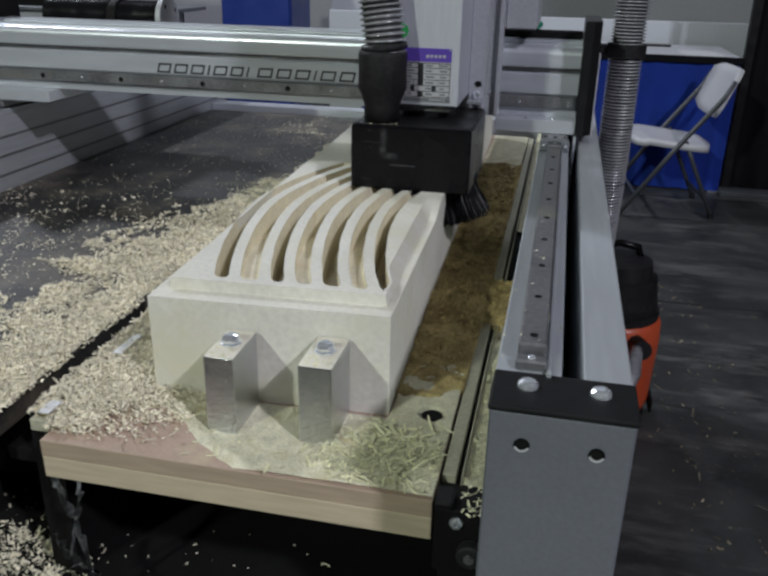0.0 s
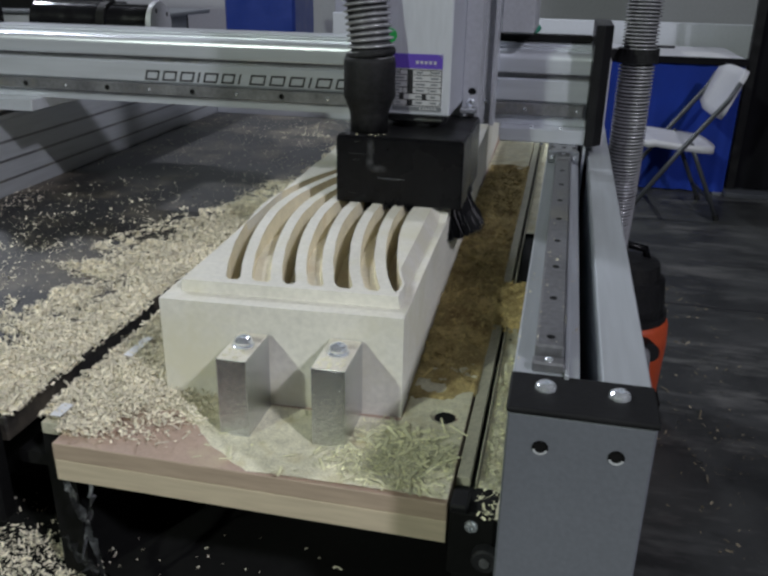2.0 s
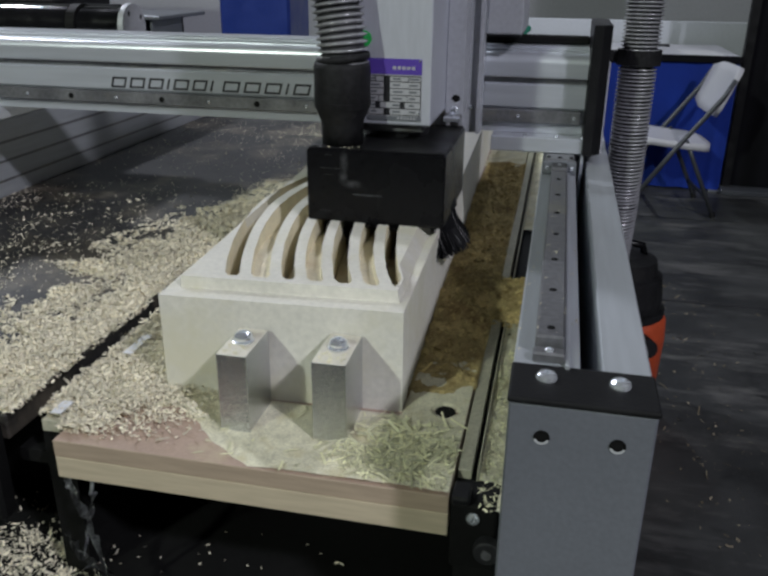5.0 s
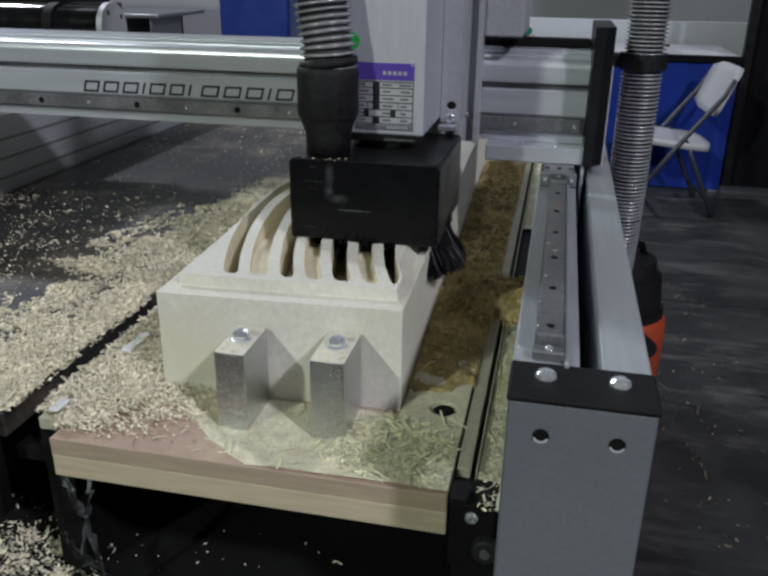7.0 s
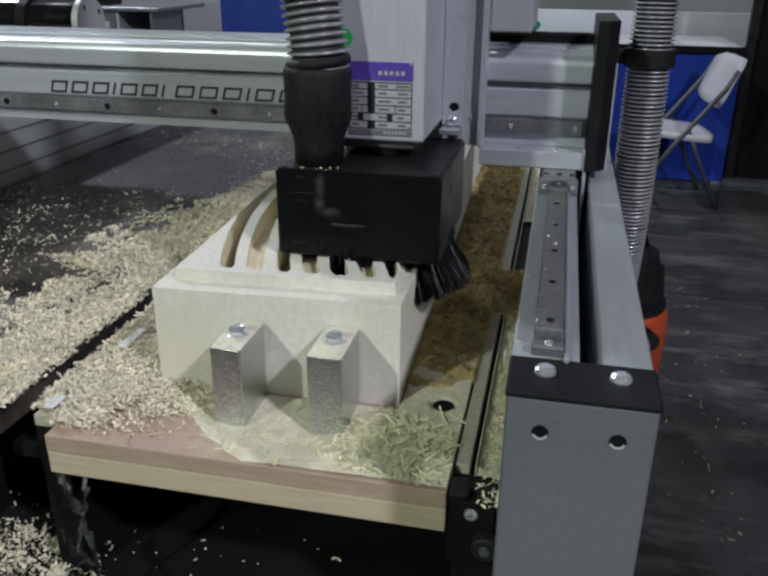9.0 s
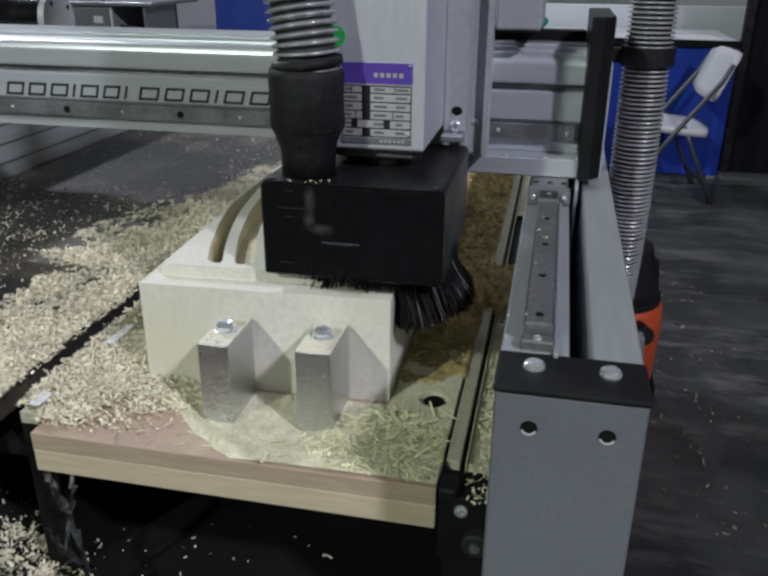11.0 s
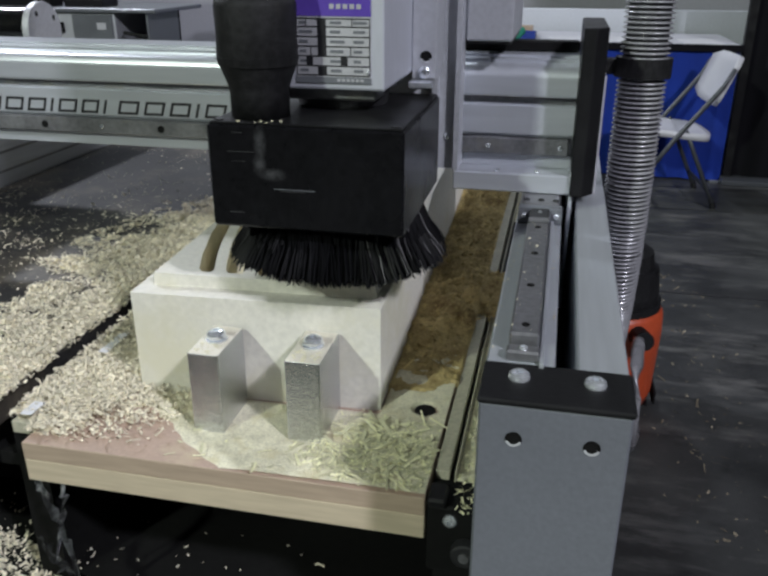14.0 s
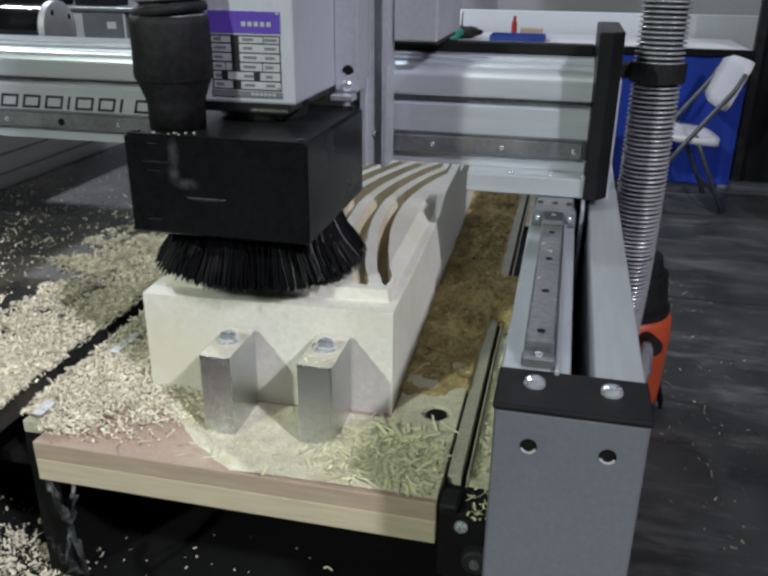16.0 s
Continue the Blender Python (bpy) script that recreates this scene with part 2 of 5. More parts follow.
def cyl(p, q, r0, r1=None, seg=24, bevel=0.0, bm=None):
    """A capped cylinder or cone from p to q."""
    p, q = Vector(p), Vector(q)
    own = bmesh.new()
    bmesh.ops.create_cone(own, cap_ends=True, segments=seg, radius1=r0, radius2=r0 if r1 is None else r1, depth=(q - p).length)
    if bevel:
        caps = [e for e in own.edges if all(abs(abs(v.co.z) - (q - p).length / 2) < 1e-6 for v in e.verts)]
        bmesh.ops.bevel(own, geom=caps, offset=bevel, segments=2, affect="EDGES", profile=0.5)
    turn = (q - p).to_track_quat("Z", "Y").to_matrix().to_4x4()
    bmesh.ops.transform(own, matrix=Matrix.Translation((p + q) / 2) @ turn, verts=own.verts)
    return merge(bm, own)


def tube(points, radius, seg=10, bm=None, closed=False, caps=True):
    """A round bar along points; radius is a number or one a point."""
    pts = [Vector(p) for p in points]
    own = bmesh.new()
    rings = []
    up = Vector((0.123, 0.456, 0.88)).normalized()
    for i, p in enumerate(pts):
        d = (pts[min(i + 1, len(pts) - 1)] - pts[max(i - 1, 0)]).normalized()
        a = d.cross(up).normalized()
        b = d.cross(a)
        r = radius[i] if isinstance(radius, (list, tuple)) else radius
        rings.append([own.verts.new(p + r * (math.cos(k * math.tau / seg) * a + math.sin(k * math.tau / seg) * b)) for k in range(seg)])
    for r0, r1 in zip(rings, rings[1:]):
        for k in range(seg):
            own.faces.new((r0[k], r0[(k + 1) % seg], r1[(k + 1) % seg], r1[k]))
    if caps:
        own.faces.new(rings[0][::-1])
        own.faces.new(rings[-1])
    return merge(bm, own)


def prism(outline, axis, a, b, bevel=0.0):
    """A closed outline of (u, v) swept along an axis from a to b: x takes (y, z), y takes (x, z), z takes (x, y)."""
    own = bmesh.new()

    def at(u, v, w):
        return {"x": (w, u, v), "y": (u, w, v), "z": (u, v, w)}[axis]

    lo = [own.verts.new(at(u, v, a)) for u, v in outline]
    hi = [own.verts.new(at(u, v, b)) for u, v in outline]
    n = len(outline)
    for i in range(n):
        own.faces.new((lo[i], lo[(i + 1) % n], hi[(i + 1) % n], hi[i]))
    own.faces.new(lo[::-1])
    own.faces.new(hi)
    bmesh.ops.recalc_face_normals(own, faces=own.faces)
    if bevel:
        bmesh.ops.bevel(own, geom=own.edges[:], offset=bevel, segments=1, affect="EDGES")
    return own


def socket_screw(name, parent, x, y, z, r, facing="z", material=None):
    """A button-head screw with a hex socket."""
    own = bmesh.new()
    seg, rows = 20, [(r, 0), (r, r * 0.18), (r * 0.9, r * 0.42), (r * 0.7, r * 0.58), (r * 0.42, r * 0.64)]
    rings = [[own.verts.new((q * math.cos(k * math.tau / seg), q * math.sin(k * math.tau / seg), h)) for k in range(seg)] for q, h in rows]
    inner = [[own.verts.new((r * 0.36 * math.cos(round(k * 6 / seg) * math.tau / 6), r * 0.36 * math.sin(round(k * 6 / seg) * math.tau / 6), h)) for k in range(seg)] for h in (r * 0.64, r * 0.2)]
    rings += inner
    for a, b in zip(rings, rings[1:]):
        for k in range(seg):
            own.faces.new((a[k], a[(k + 1) % seg], b[(k + 1) % seg], b[k]))
    own.faces.new(rings[-1])
    bmesh.ops.remove_doubles(own, verts=own.verts, dist=1e-6)
    turn = {"z": Matrix(), "-y": pose(0, 0, 0, 90, 0, 0), "-x": pose(0, 0, 0, 0, -90, 0), "x": pose(0, 0, 0, 0, 90, 0)}[facing]
    bmesh.ops.transform(own, matrix=Matrix.Translation((x, y, z)) @ turn, verts=own.verts)
    return part(name, own, material or ZINC, parent)


def disc_hole(name, parent, x, y, z, r, facing, rim=True):
    """A countersunk dark hole: a short dark cup with a chamfer ring just proud of the plate. On -y faces only the lower
    arc is bright, a painted catch of light.
    """
    own = bmesh.new()
    seg = 18
    rows = [(r * 1.34, 0.0), (r * 1.32, 0.0005), (r * 0.96, 0.0002), (r * 0.94, 0.0001)]
    rings = [[own.verts.new((q * math.cos(k * math.tau / seg), q * math.sin(k * math.tau / seg), h)) for k in range(seg)] for q, h in rows]
    for i, (a, b) in enumerate(zip(rings, rings[1:])):
        for k in range(seg):
            own.faces.new((a[k], a[(k + 1) % seg], b[(k + 1) % seg], b[k])).material_index = 0 if i < 2 and rim and (facing != "-y" or math.sin((k + 0.5) * math.tau / seg) < -0.3) else 1
    own.faces.new(rings[-1]).material_index = 1
    turn = {"z": Matrix(), "-y": pose(0, 0, 0, 90, 0, 0), "x": pose(0, 0, 0, 0, 90, 0)}[facing]
    bmesh.ops.transform(own, matrix=Matrix.Translation((x, y, z)) @ turn, verts=own.verts)
    return part(name, own, [BRIGHTRIM, FRAMEBLACK], parent)


# ---------------------------------------------------------------- the hall


def setting(name, bm, material, label, category):
    return tagged(part(name, bm, material, None), label, category, kind="structure")


setting("floor", box(-9, 9, -10, 7.6, FLOOR - 0.2, FLOOR), CONCRETE, "dark scuffed concrete floor of the hall", "floor")
seams = bmesh.new()
box(-9, 9, 2.50, 2.512, FLOOR, FLOOR + 0.002, bm=seams)
box(-9, 9, 0.3, 0.31, FLOOR, FLOOR + 0.002, bm=seams)
tagged(part("floor_joint", seams, SEAM, None), "dark straight joints sawn into the concrete floor", "joint", kind="structure")
setting("wall_back", box(-9, 9, 7.6, 7.8, FLOOR, 5.4), WALLWHITE, "off-white painted back wall of the hall", "wall")
# out of view: these four close the hall and hold down bounced light
setting("wall_left", box(-9.2, -9, -10, 7.8, FLOOR, 5.4), DARKWALL, "unseen dark grey side wall added to close the hall", "wall")
setting("wall_right", box(9, 9.2, -10, 7.8, FLOOR, 5.4), DARKWALL, "unseen dark grey side wall added to close the hall", "wall")
setting("wall_front", box(-9.2, 9.2, -10.2, -10, FLOOR, 5.4), DARKWALL, "unseen dark grey wall added behind the camera", "wall")
setting("ceiling", box(-9.2, 9.2, -10.2, 7.8, 5.4, 5.6), DARKWALL, "unseen dark ceiling added over the hall", "ceiling")


def drape(name, x0, x1, y, z0, z1, folds, depth, material, label, category):
    """A hanging cloth with soft folds and thickness."""
    own = bmesh.new()
    n, rows = folds * 8, 6
    sheets = []
    for off in (0, 0.012):
        grid = []
        for j in range(rows + 1):
            w = j / rows
            line = []
            for i in range(n + 1):
                u = i / n
                d = depth * (0.4 + 0.6 * (1 - w)) * (math.sin(u * folds * math.tau) + 0.4 * math.sin(u * folds * 2.7 + 1.3))
                line.append(own.verts.new((x0 + (x1 - x0) * u, y + d + off, z0 + (z1 - z0) * w)))
            grid.append(line)
        sheets.append(grid)
    for s, grid in enumerate(sheets):
        for j in range(rows):
            for i in range(n):
                f = (grid[j][i], grid[j][i + 1], grid[j + 1][i + 1], grid[j + 1][i])
                own.faces.new(f if s == 0 else f[::-1])
    bmesh.ops.recalc_face_normals(own, faces=own.faces)
    return tagged(part(name, own, material, None, smooth=True), label, category)


drape("black_drape", 1.12, 4.2, 4.42, FLOOR + 0.005, 2.2, 14, 0.03, BLACKCLOTH, "black cloth drape hanging beside the blue table", "curtain")
base = box(1.05, 3.5, 4.25, 4.38, FLOOR, FLOOR + 0.030, 0.004)
tagged(part("floor_rail", base, CHAIRSTEEL, None), "grey metal base rail lying along the drape", "rail")
post = thing("drape_post", "black steel upright post beside the drape", "post")
part("pole", box(1.065, 1.115, 4.36, 4.41, FLOOR + 0.012, 2.2, 0.004), BLACKPLATE, post)
part("foot_plate", box(0.99, 1.19, 4.30, 4.47, FLOOR, FLOOR + 0.012, 0.002), GREYSTEEL, post)

table = thing("exhibition_table", "exhibition table with a white top and blue cloth skirt", "table")
part("tabletop", box(-1.15, 1.05, 4.34, 5.06, -0.052, -0.022, 0.006, 2), WHITEPLASTIC, table)
skirt = drape("cloth_skirt", -1.15, 1.05, 4.335, FLOOR + 0.01, -0.06, 16, 0.010, BLUECLOTH, "", "")
skirt.parent = table
skirt["label"] = "blue pleated cloth skirt"
for k in list(skirt.keys()):
    if k == "category":
        del skirt[k]
part("skirt_band", box(-1.16, 1.06, 4.315, 4.336, -0.060, -0.02, 0.004), BLACKCLOTH, table, "black band along the top edge")
for lx in (-1.0, 0.9):
    for ly in (4.45, 4.95):
        part("leg", cyl((lx, ly, FLOOR), (lx, ly, -0.052), 0.014), GREYSTEEL, table)
tagged(part("display_board", box(-1.6, 1.24, 5.15, 5.19, FLOOR, 0.115, 0.004), PANELWHITE, None), "low white display board standing behind the table", "board")


# ---------------------------------------------------------------- folding chair


def folding_chair():
    c = thing("folding_chair", "white plastic folding chair with grey steel legs", "chair", at=(0.655, 3.93, FLOOR), rz=-84)
    # in its own space the chair faces -y
    own = bmesh.new()
    nx, ny = 12, 12
    for top in (0.438, 0.404):
        grid = []
        for j in range(ny + 1):
            v = j / ny * 2 - 1
            line = []
            for i in range(nx + 1):
                u = i / nx * 2 - 1
                k = (1 - 0.12 * abs(v) ** 4), (1 - 0.12 * abs(u) ** 4)
                z = top - 0.012 * (1 - u * u) * (1 - v * v) + (-0.012 if v < -0.8 else 0)
                line.append(own.verts.new((0.215 * u * k[0], 0.205 * v * k[1], z - 0.034 - 0.020 * v)))
            grid.append(line)
        for j in range(ny):
            for i in range(nx):
                f = (grid[j][i], grid[j][i + 1], grid[j + 1][i + 1], grid[j + 1][i])
                own.faces.new(f if top == 0.438 else f[::-1])
        if top == 0.438:
            upper = grid
    lower = grid
    ring = lambda g: g[0][:-1] + [r[-1] for r in g[:-1]] + g[-1][:0:-1] + [r[0] for r in g[:0:-1]]
    a, b = ring(upper), ring(lower)
    for i in range(len(a)):
        own.faces.new((a[i], b[i], b[(i + 1) % len(a)], a[(i + 1) % len(a)]))
    bmesh.ops.recalc_face_normals(own, faces=own.faces)
    part("seat", own, WHITEPLASTIC, c, smooth=True)
    back = bmesh.new()
    bmesh.ops.create_cube(back, size=1)
    bmesh.ops.scale(back, vec=(0.43, 0.026, 0.27), verts=back.verts)
    bmesh.ops.subdivide_edges(back, edges=back.edges[:], cuts=5, use_grid_fill=True)
    for v in back.verts:
        u = v.co.x / 0.215
        v.co.z *= 1 - 0.28 * abs(u) ** 5
        v.co.y -= 0.035 * u * u - 0.02
    bmesh.ops.transform(back, matrix=pose(0, 0.238, 0.650, -22, 0, 0), verts=back.verts)
    part("backrest", back, WHITEPLASTIC, c, smooth=True)
    for s in (-1, 1):
        part("back_leg", tube([(s * 0.222, -0.235, 0.012), (s * 0.222, 0.0, 0.36), (s * 0.222, 0.200, 0.63), (s * 0.222, 0.245, 0.72)], 0.0125, 10), CHAIRSTEEL, c, smooth=True)
        part("front_leg", tube([(s * 0.20, 0.25, 0.012), (s * 0.20, 0.11, 0.30), (s * 0.20, 0.06, 0.405)], 0.0115, 10), CHAIRSTEEL, c, smooth=True)
        part("foot", cyl((s * 0.222, -0.238, 0), (s * 0.222, -0.228, 0.03), 0.016), RUBBER, c)
        part("foot", cyl((s * 0.20, 0.252, 0), (s * 0.20, 0.244, 0.03), 0.015), RUBBER, c)
    part("crossbar", cyl((-0.222, -0.16, 0.12), (0.222, -0.16, 0.12), 0.009), CHAIRSTEEL, c)
    part("crossbar", cyl((-0.20, 0.21, 0.1), (0.20, 0.21, 0.1), 0.009), CHAIRSTEEL, c)
    return c


folding_chair()

# ---------------------------------------------------------------- the router table

RX0, RX1, RZ = 0.0485, 0.1485, 0.1517  # the right side rail
LX1 = -0.987  # inner face of the left side rail


def side_rail(name, x0, mirror, label):
    """A hollow extrusion with a slot in its top, a linear rail, a black end cap and an end plate."""
    s = -1 if mirror else 1
    g = thing(name, label, "machine rail", "side rails of the machine", at=(x0, 0, 0))
    y0, y1 = -0.033, 1.86
    X = lambda v: v * s

    def bar(nm, a, b, z0, z1, m, bev=0.0012, ya=y0, yb=y1):
        return part(nm, box(min(X(a), X(b)), max(X(a), X(b)), ya, yb, z0, z1, bev), m, g)

    bar("inner_wall", 0, 0.006, -0.2, RZ - 0.010, ALUY)
    bar("top_flange", 0.0, 0.049, RZ - 0.010, RZ, ALUY)
    bar("slot_wall", 0.043, 0.049, -0.1, RZ - 0.0105, ALUY)
    bar("slot_floor", 0.0495, 0.0645, -0.02, 0.0, FRAMEBLACK)
    bar("outer_wall", 0.065, 0.1, -0.2, RZ, ALUY)
    for z in (0.025, 0.062, 0.098):
        bar("groove", -0.0008, 0.001, z, z + 0.005, STEEL, 0.0003)
    bar("linear_rail", 0.0145, 0.0365, RZ, RZ + 0.0165, STEEL, 0.0018, 0.0 - 0.012, y1)
    bar("wiper_strip", 0.0375, 0.041, RZ, RZ + 0.004, ALUY, 0.0006)
    for i in range(23):
        yy = 0.0035 + 0.0788 * i
        disc_hole("rail_hole", g, X(0.0255), yy, RZ + 0.0165, 0.0024, "z", False)
    stop = bar("rail_stop", 0.0135, 0.0375, RZ, RZ + 0.0085, STEEL, 0.0015, -0.0258, -0.0135)
    socket_screw("stop_screw", stop, X(0.0255), -0.0200, RZ + 0.0085, 0.0034)
    cap = part("end_cap", box(min(X(-0.001), X(0.102)), max(X(-0.001), X(0.102)), -0.0812, -0.0275, RZ - 0.0045, RZ + 0.0005, 0.0018, 2), CAPBLACK, g, "black plastic end cap")
    for dx in (0.0248, 0.0762):
        socket_screw("cap_screw", cap, X(dx), -0.0493, RZ + 0.0005, 0.0078)
    plate = part("end_plate", box(min(X(0.0003), X(0.1003)), max(X(0.0003), X(0.1003)), -0.0795, -0.0335, -0.42, RZ - 0.0047, 0.0015), PLATEGREY, g, "grey painted end plate with two bolt holes")
    for dx in (0.0248, 0.0762):
        disc_hole("bolt_hole", plate, X(dx), -0.0796, 0.1215, 0.0043, "-y")
    part("post", box(min(X(0.01), X(0.09)), max(X(0.01), X(0.09)), -0.03, 0.05, FLOOR, -0.2, 0.003), FRAMEBLACK, g)
    part("post", box(min(X(0.01), X(0.09)), max(X(0.01), X(0.09)), 1.7, 1.78, FLOOR, -0.2, 0.003), FRAMEBLACK, g)
    return g


side_rail("side_rail", RX0, False, "grey aluminium side rail with black end cap and linear rail")
side_rail("side_rail", LX1, True, "grey slotted aluminium side rail beside the black bed")

bed = thing("router_bed", "black router bed strewn with pale shavings", "machine bed")
part("bed_panel", box(LX1 + 0.004, -0.456, 0.03, 1.74, -0.03, 0.0, 0.002), BEDBLACK, bed)
part("bed_beam", box(LX1 + 0.02, -0.470, 0.16, 0.21, -0.185, -0.0305, 0.004), FRAMEBLACK, bed)
part("end_bar", box(LX1 + 0.004, 0.045, 1.745, 1.80, -0.04, 0.02, 0.003), ALU, bed, "bright aluminium bar across the far end")
part("cross_beam", box(LX1 + 0.01, 0.046, 0.25, 0.33, -0.16, -0.04, 0.004), FRAMEBLACK, bed)
part("cross_beam", box(LX1 + 0.01, 0.046, 1.3, 1.38, -0.16, -0.04, 0.004), FRAMEBLACK, bed)
part("gutter_floor", box(0.0238, 0.0482, 0.072, 1.744, -0.04, -0.0135), FRAMEBLACK, bed)
part("gap_floor", box(-0.455, -0.4155, 0.04, 1.744, -0.06, -0.045), FRAMEBLACK, bed)
part("drip_tray", box(LX1 + 0.01, 0.046, -0.26, 1.7, -0.20, -0.19, 0.002), FRAMEBLACK, bed)
part("front_apron", box(LX1 + 0.01, -0.46, 0.006, 0.0298, -0.118, -0.006, 0.004), FRAMEBLACK, bed)
for y in (0.2, 1.5):
    part("tray_leg", box(-0.55, -0.49, y, y + 0.06, FLOOR, -0.2, 0.003), FRAMEBLACK, bed)

board = thing("spoilboard", "two-layer wooden spoilboard with a pinkish brown top", "board")
layer = box(-0.383, 0.002, 0.0, 1.62, -0.0185, 0.0, 0.0008)
for f in layer.faces:
    f.material_index = 0 if f.normal.z > 0.9 else 1
part("upper_layer", layer, [MDF, PLYTOP], board)
part("lower_layer", box(-0.383, 0.002, 0.0005, 1.62, -0.0425, -0.0188, 0.0008), PLYLOW, board)
part("dowel_hole", cyl((-0.0209, 0.1377, -0.001), (-0.0209, 0.1377, 0.0012), 0.0105, seg=20), FRAMEBLACK, board, "dark round hole through the board")


def t_track(name, x0, x1, y0, y1, label):
    g = thing(name, label, "track", "tracks beside the board")
    w = x1 - x0
    part("flange", box(x0, x0 + w * 0.66, y0, y1, -0.0125, 0.0005, 0.0006), TRACK, g)
    part("flange", box(x1 - w * 0.08, x1, y0, y1, -0.0125, 0.0005, 0.0006), TRACK, g)
    part("channel", box(x0, x1, y0, y1, -0.016, -0.0128, 0.0004), FRAMEBLACK, g)
    part("packing", box(x0, x1, y0, y1, -0.19, -0.0162), FRAMEBLACK, g)
    return g


t_track("t_track", 0.0045, 0.0235, 0.042, 1.60, "grey aluminium T-track along the board")
t_track("t_track", -0.415, -0.385, 0.03, 1.62, "aluminium T-track half buried in shavings")

# ---------------------------------------------------------------- the carved block


def carved_block():
    """A long pale block with a ledge round its foot and seven curved slots cut between ribs."""
    xl = lambda y: -0.319 - 0.034 * (y - 0.115)
    xr = lambda y: -0.0654 - 0.021 * (y - 0.128)
    ribs = [-0.2876, -0.2545, -0.2275, -0.1975, -0.167, -0.138, -0.112]
    slots = [(-0.304, -0.2876)] + [(a + 0.0125, b) for a, b in zip(ribs, ribs[1:])]

    def top(y):
        if y < 0.139 or y > 0.6205:
            return 0.1116
        s = min(max((y - 0.17) / 0.24, 0), 1)
        return 0.1245 + 0.0025 * s * s * (3 - 2 * s)

    def along(y):
        # the carved part runs on to 0.675; the plain rest keeps the far end at 1.58
        s = min(max((y - 0.17) / 0.24, 0), 1)
        k = 1 + 0.0456 * s * s * (3 - 2 * s)
        return (y + 0.0534 * (1.58 - y) / 0.96, k) if y > 0.6205 else (-0.55 + (y + 0.55) * k, k)

    ys = [0.115, 0.1388, 0.1391, 0.150, 0.1501, 0.153, 0.158, 0.166]
    ys += [0.175 + 0.0075 * i for i in range(22)] + [0.3385, 0.3386]
    ys += [0.346 + 0.009 * i for i in range(30)] + [0.615, 0.6155, 0.6205, 0.6206, 0.70, 0.80, 1.0, 1.2, 1.4, 1.58]
    own = bmesh.new()
    rows = []
    for i, y in enumerate(ys):
        z, (yy, k_out) = top(y), along(y)
        left, right = xl(yy), xr(yy)
        ledge_z = 0.1116 + (z - 0.1116) * min(max((y - 0.40) / 0.05, 0), 1)
        row = [(left, 0), (left, 0.1116), (left + (0.014 if z > 0.112 else 0.012), 0.1116), (left + 0.015, z)]
        n = len(slots)
        for k, (a, b) in enumerate(slots):
            bend = 0.88 * (y - 0.37) ** 2
            cap = right - 0.013 - 0.013 * (n - 1 - k)
            xa, xb = (0.07 + (x - 0.07) * k_out for x in (a + bend, b + bend))
            xa, xb = min(xa, cap - 0.004), min(xb, cap)
            open_ = 0.1501 <= y <= 0.6155
            if open_ and y < 0.158:
                # the cutter leaves a round end
                pinch = (0.158 - y) / 0.008 * 0.0035
                xa, xb = xa + pinch, xb - pinch
            # every other slot is still shallow at its near end
            deep = 0.052 if k % 2 == 0 else 0.012 + 0.034 * min(max((y - 0.24) / 0.22, 0), 1)
            depth = deep + 0.0015 * nz(xa * 3, y, 45) if open_ else 0.0
            if open_:
                xa, xb = xa + 0.0009 * nz(k, y, 38, 1.0), xb + 0.0009 * nz(k, y, 38, 4.0)
            row += [(xa, z), (xa + 0.0004, z - depth), (xb - 0.0004, z - depth), (xb, z)]
        wall = max(right - 0.022, xb + 0.0025)
        row += [(wall, z), (max(right - 0.010, wall + 0.002), ledge_z), (right - 0.0008, ledge_z), (right, ledge_z - 0.0008), (right, 0)]
        shear = 0.053 - 0.043 * min(max((y - 0.14) / 0.3, 0), 1)
        rows.append([own.verts.new((px, yy + shear * (px + 0.319), pz)) for px, pz in row])
    width = len(rows[0])
    for i, (a, b) in enumerate(zip(rows, rows[1:])):
        for j in range(width - 1):
            f = own.faces.new((a[j], b[j], b[j + 1], a[j + 1]))
            k = (j - 4) % 4
            inside = 4 <= j < 4 + 4 * len(slots) and k in (0, 1, 2)
            f.material_index = 1 if (inside and 0.15 < ys[i] < 0.62) else 0
    own.faces.new([v for v in rows[0]])
    own.faces.new([v for v in rows[-1]][::-1])
    bmesh.ops.recalc_face_normals(own, faces=own.faces)
    b = thing("carved_block", "pale cream tooling block with carved curved ribs on the board", "workpiece")
    part("block", own, [FOAM, FOAMCUT], b)
    return b


carved_block()


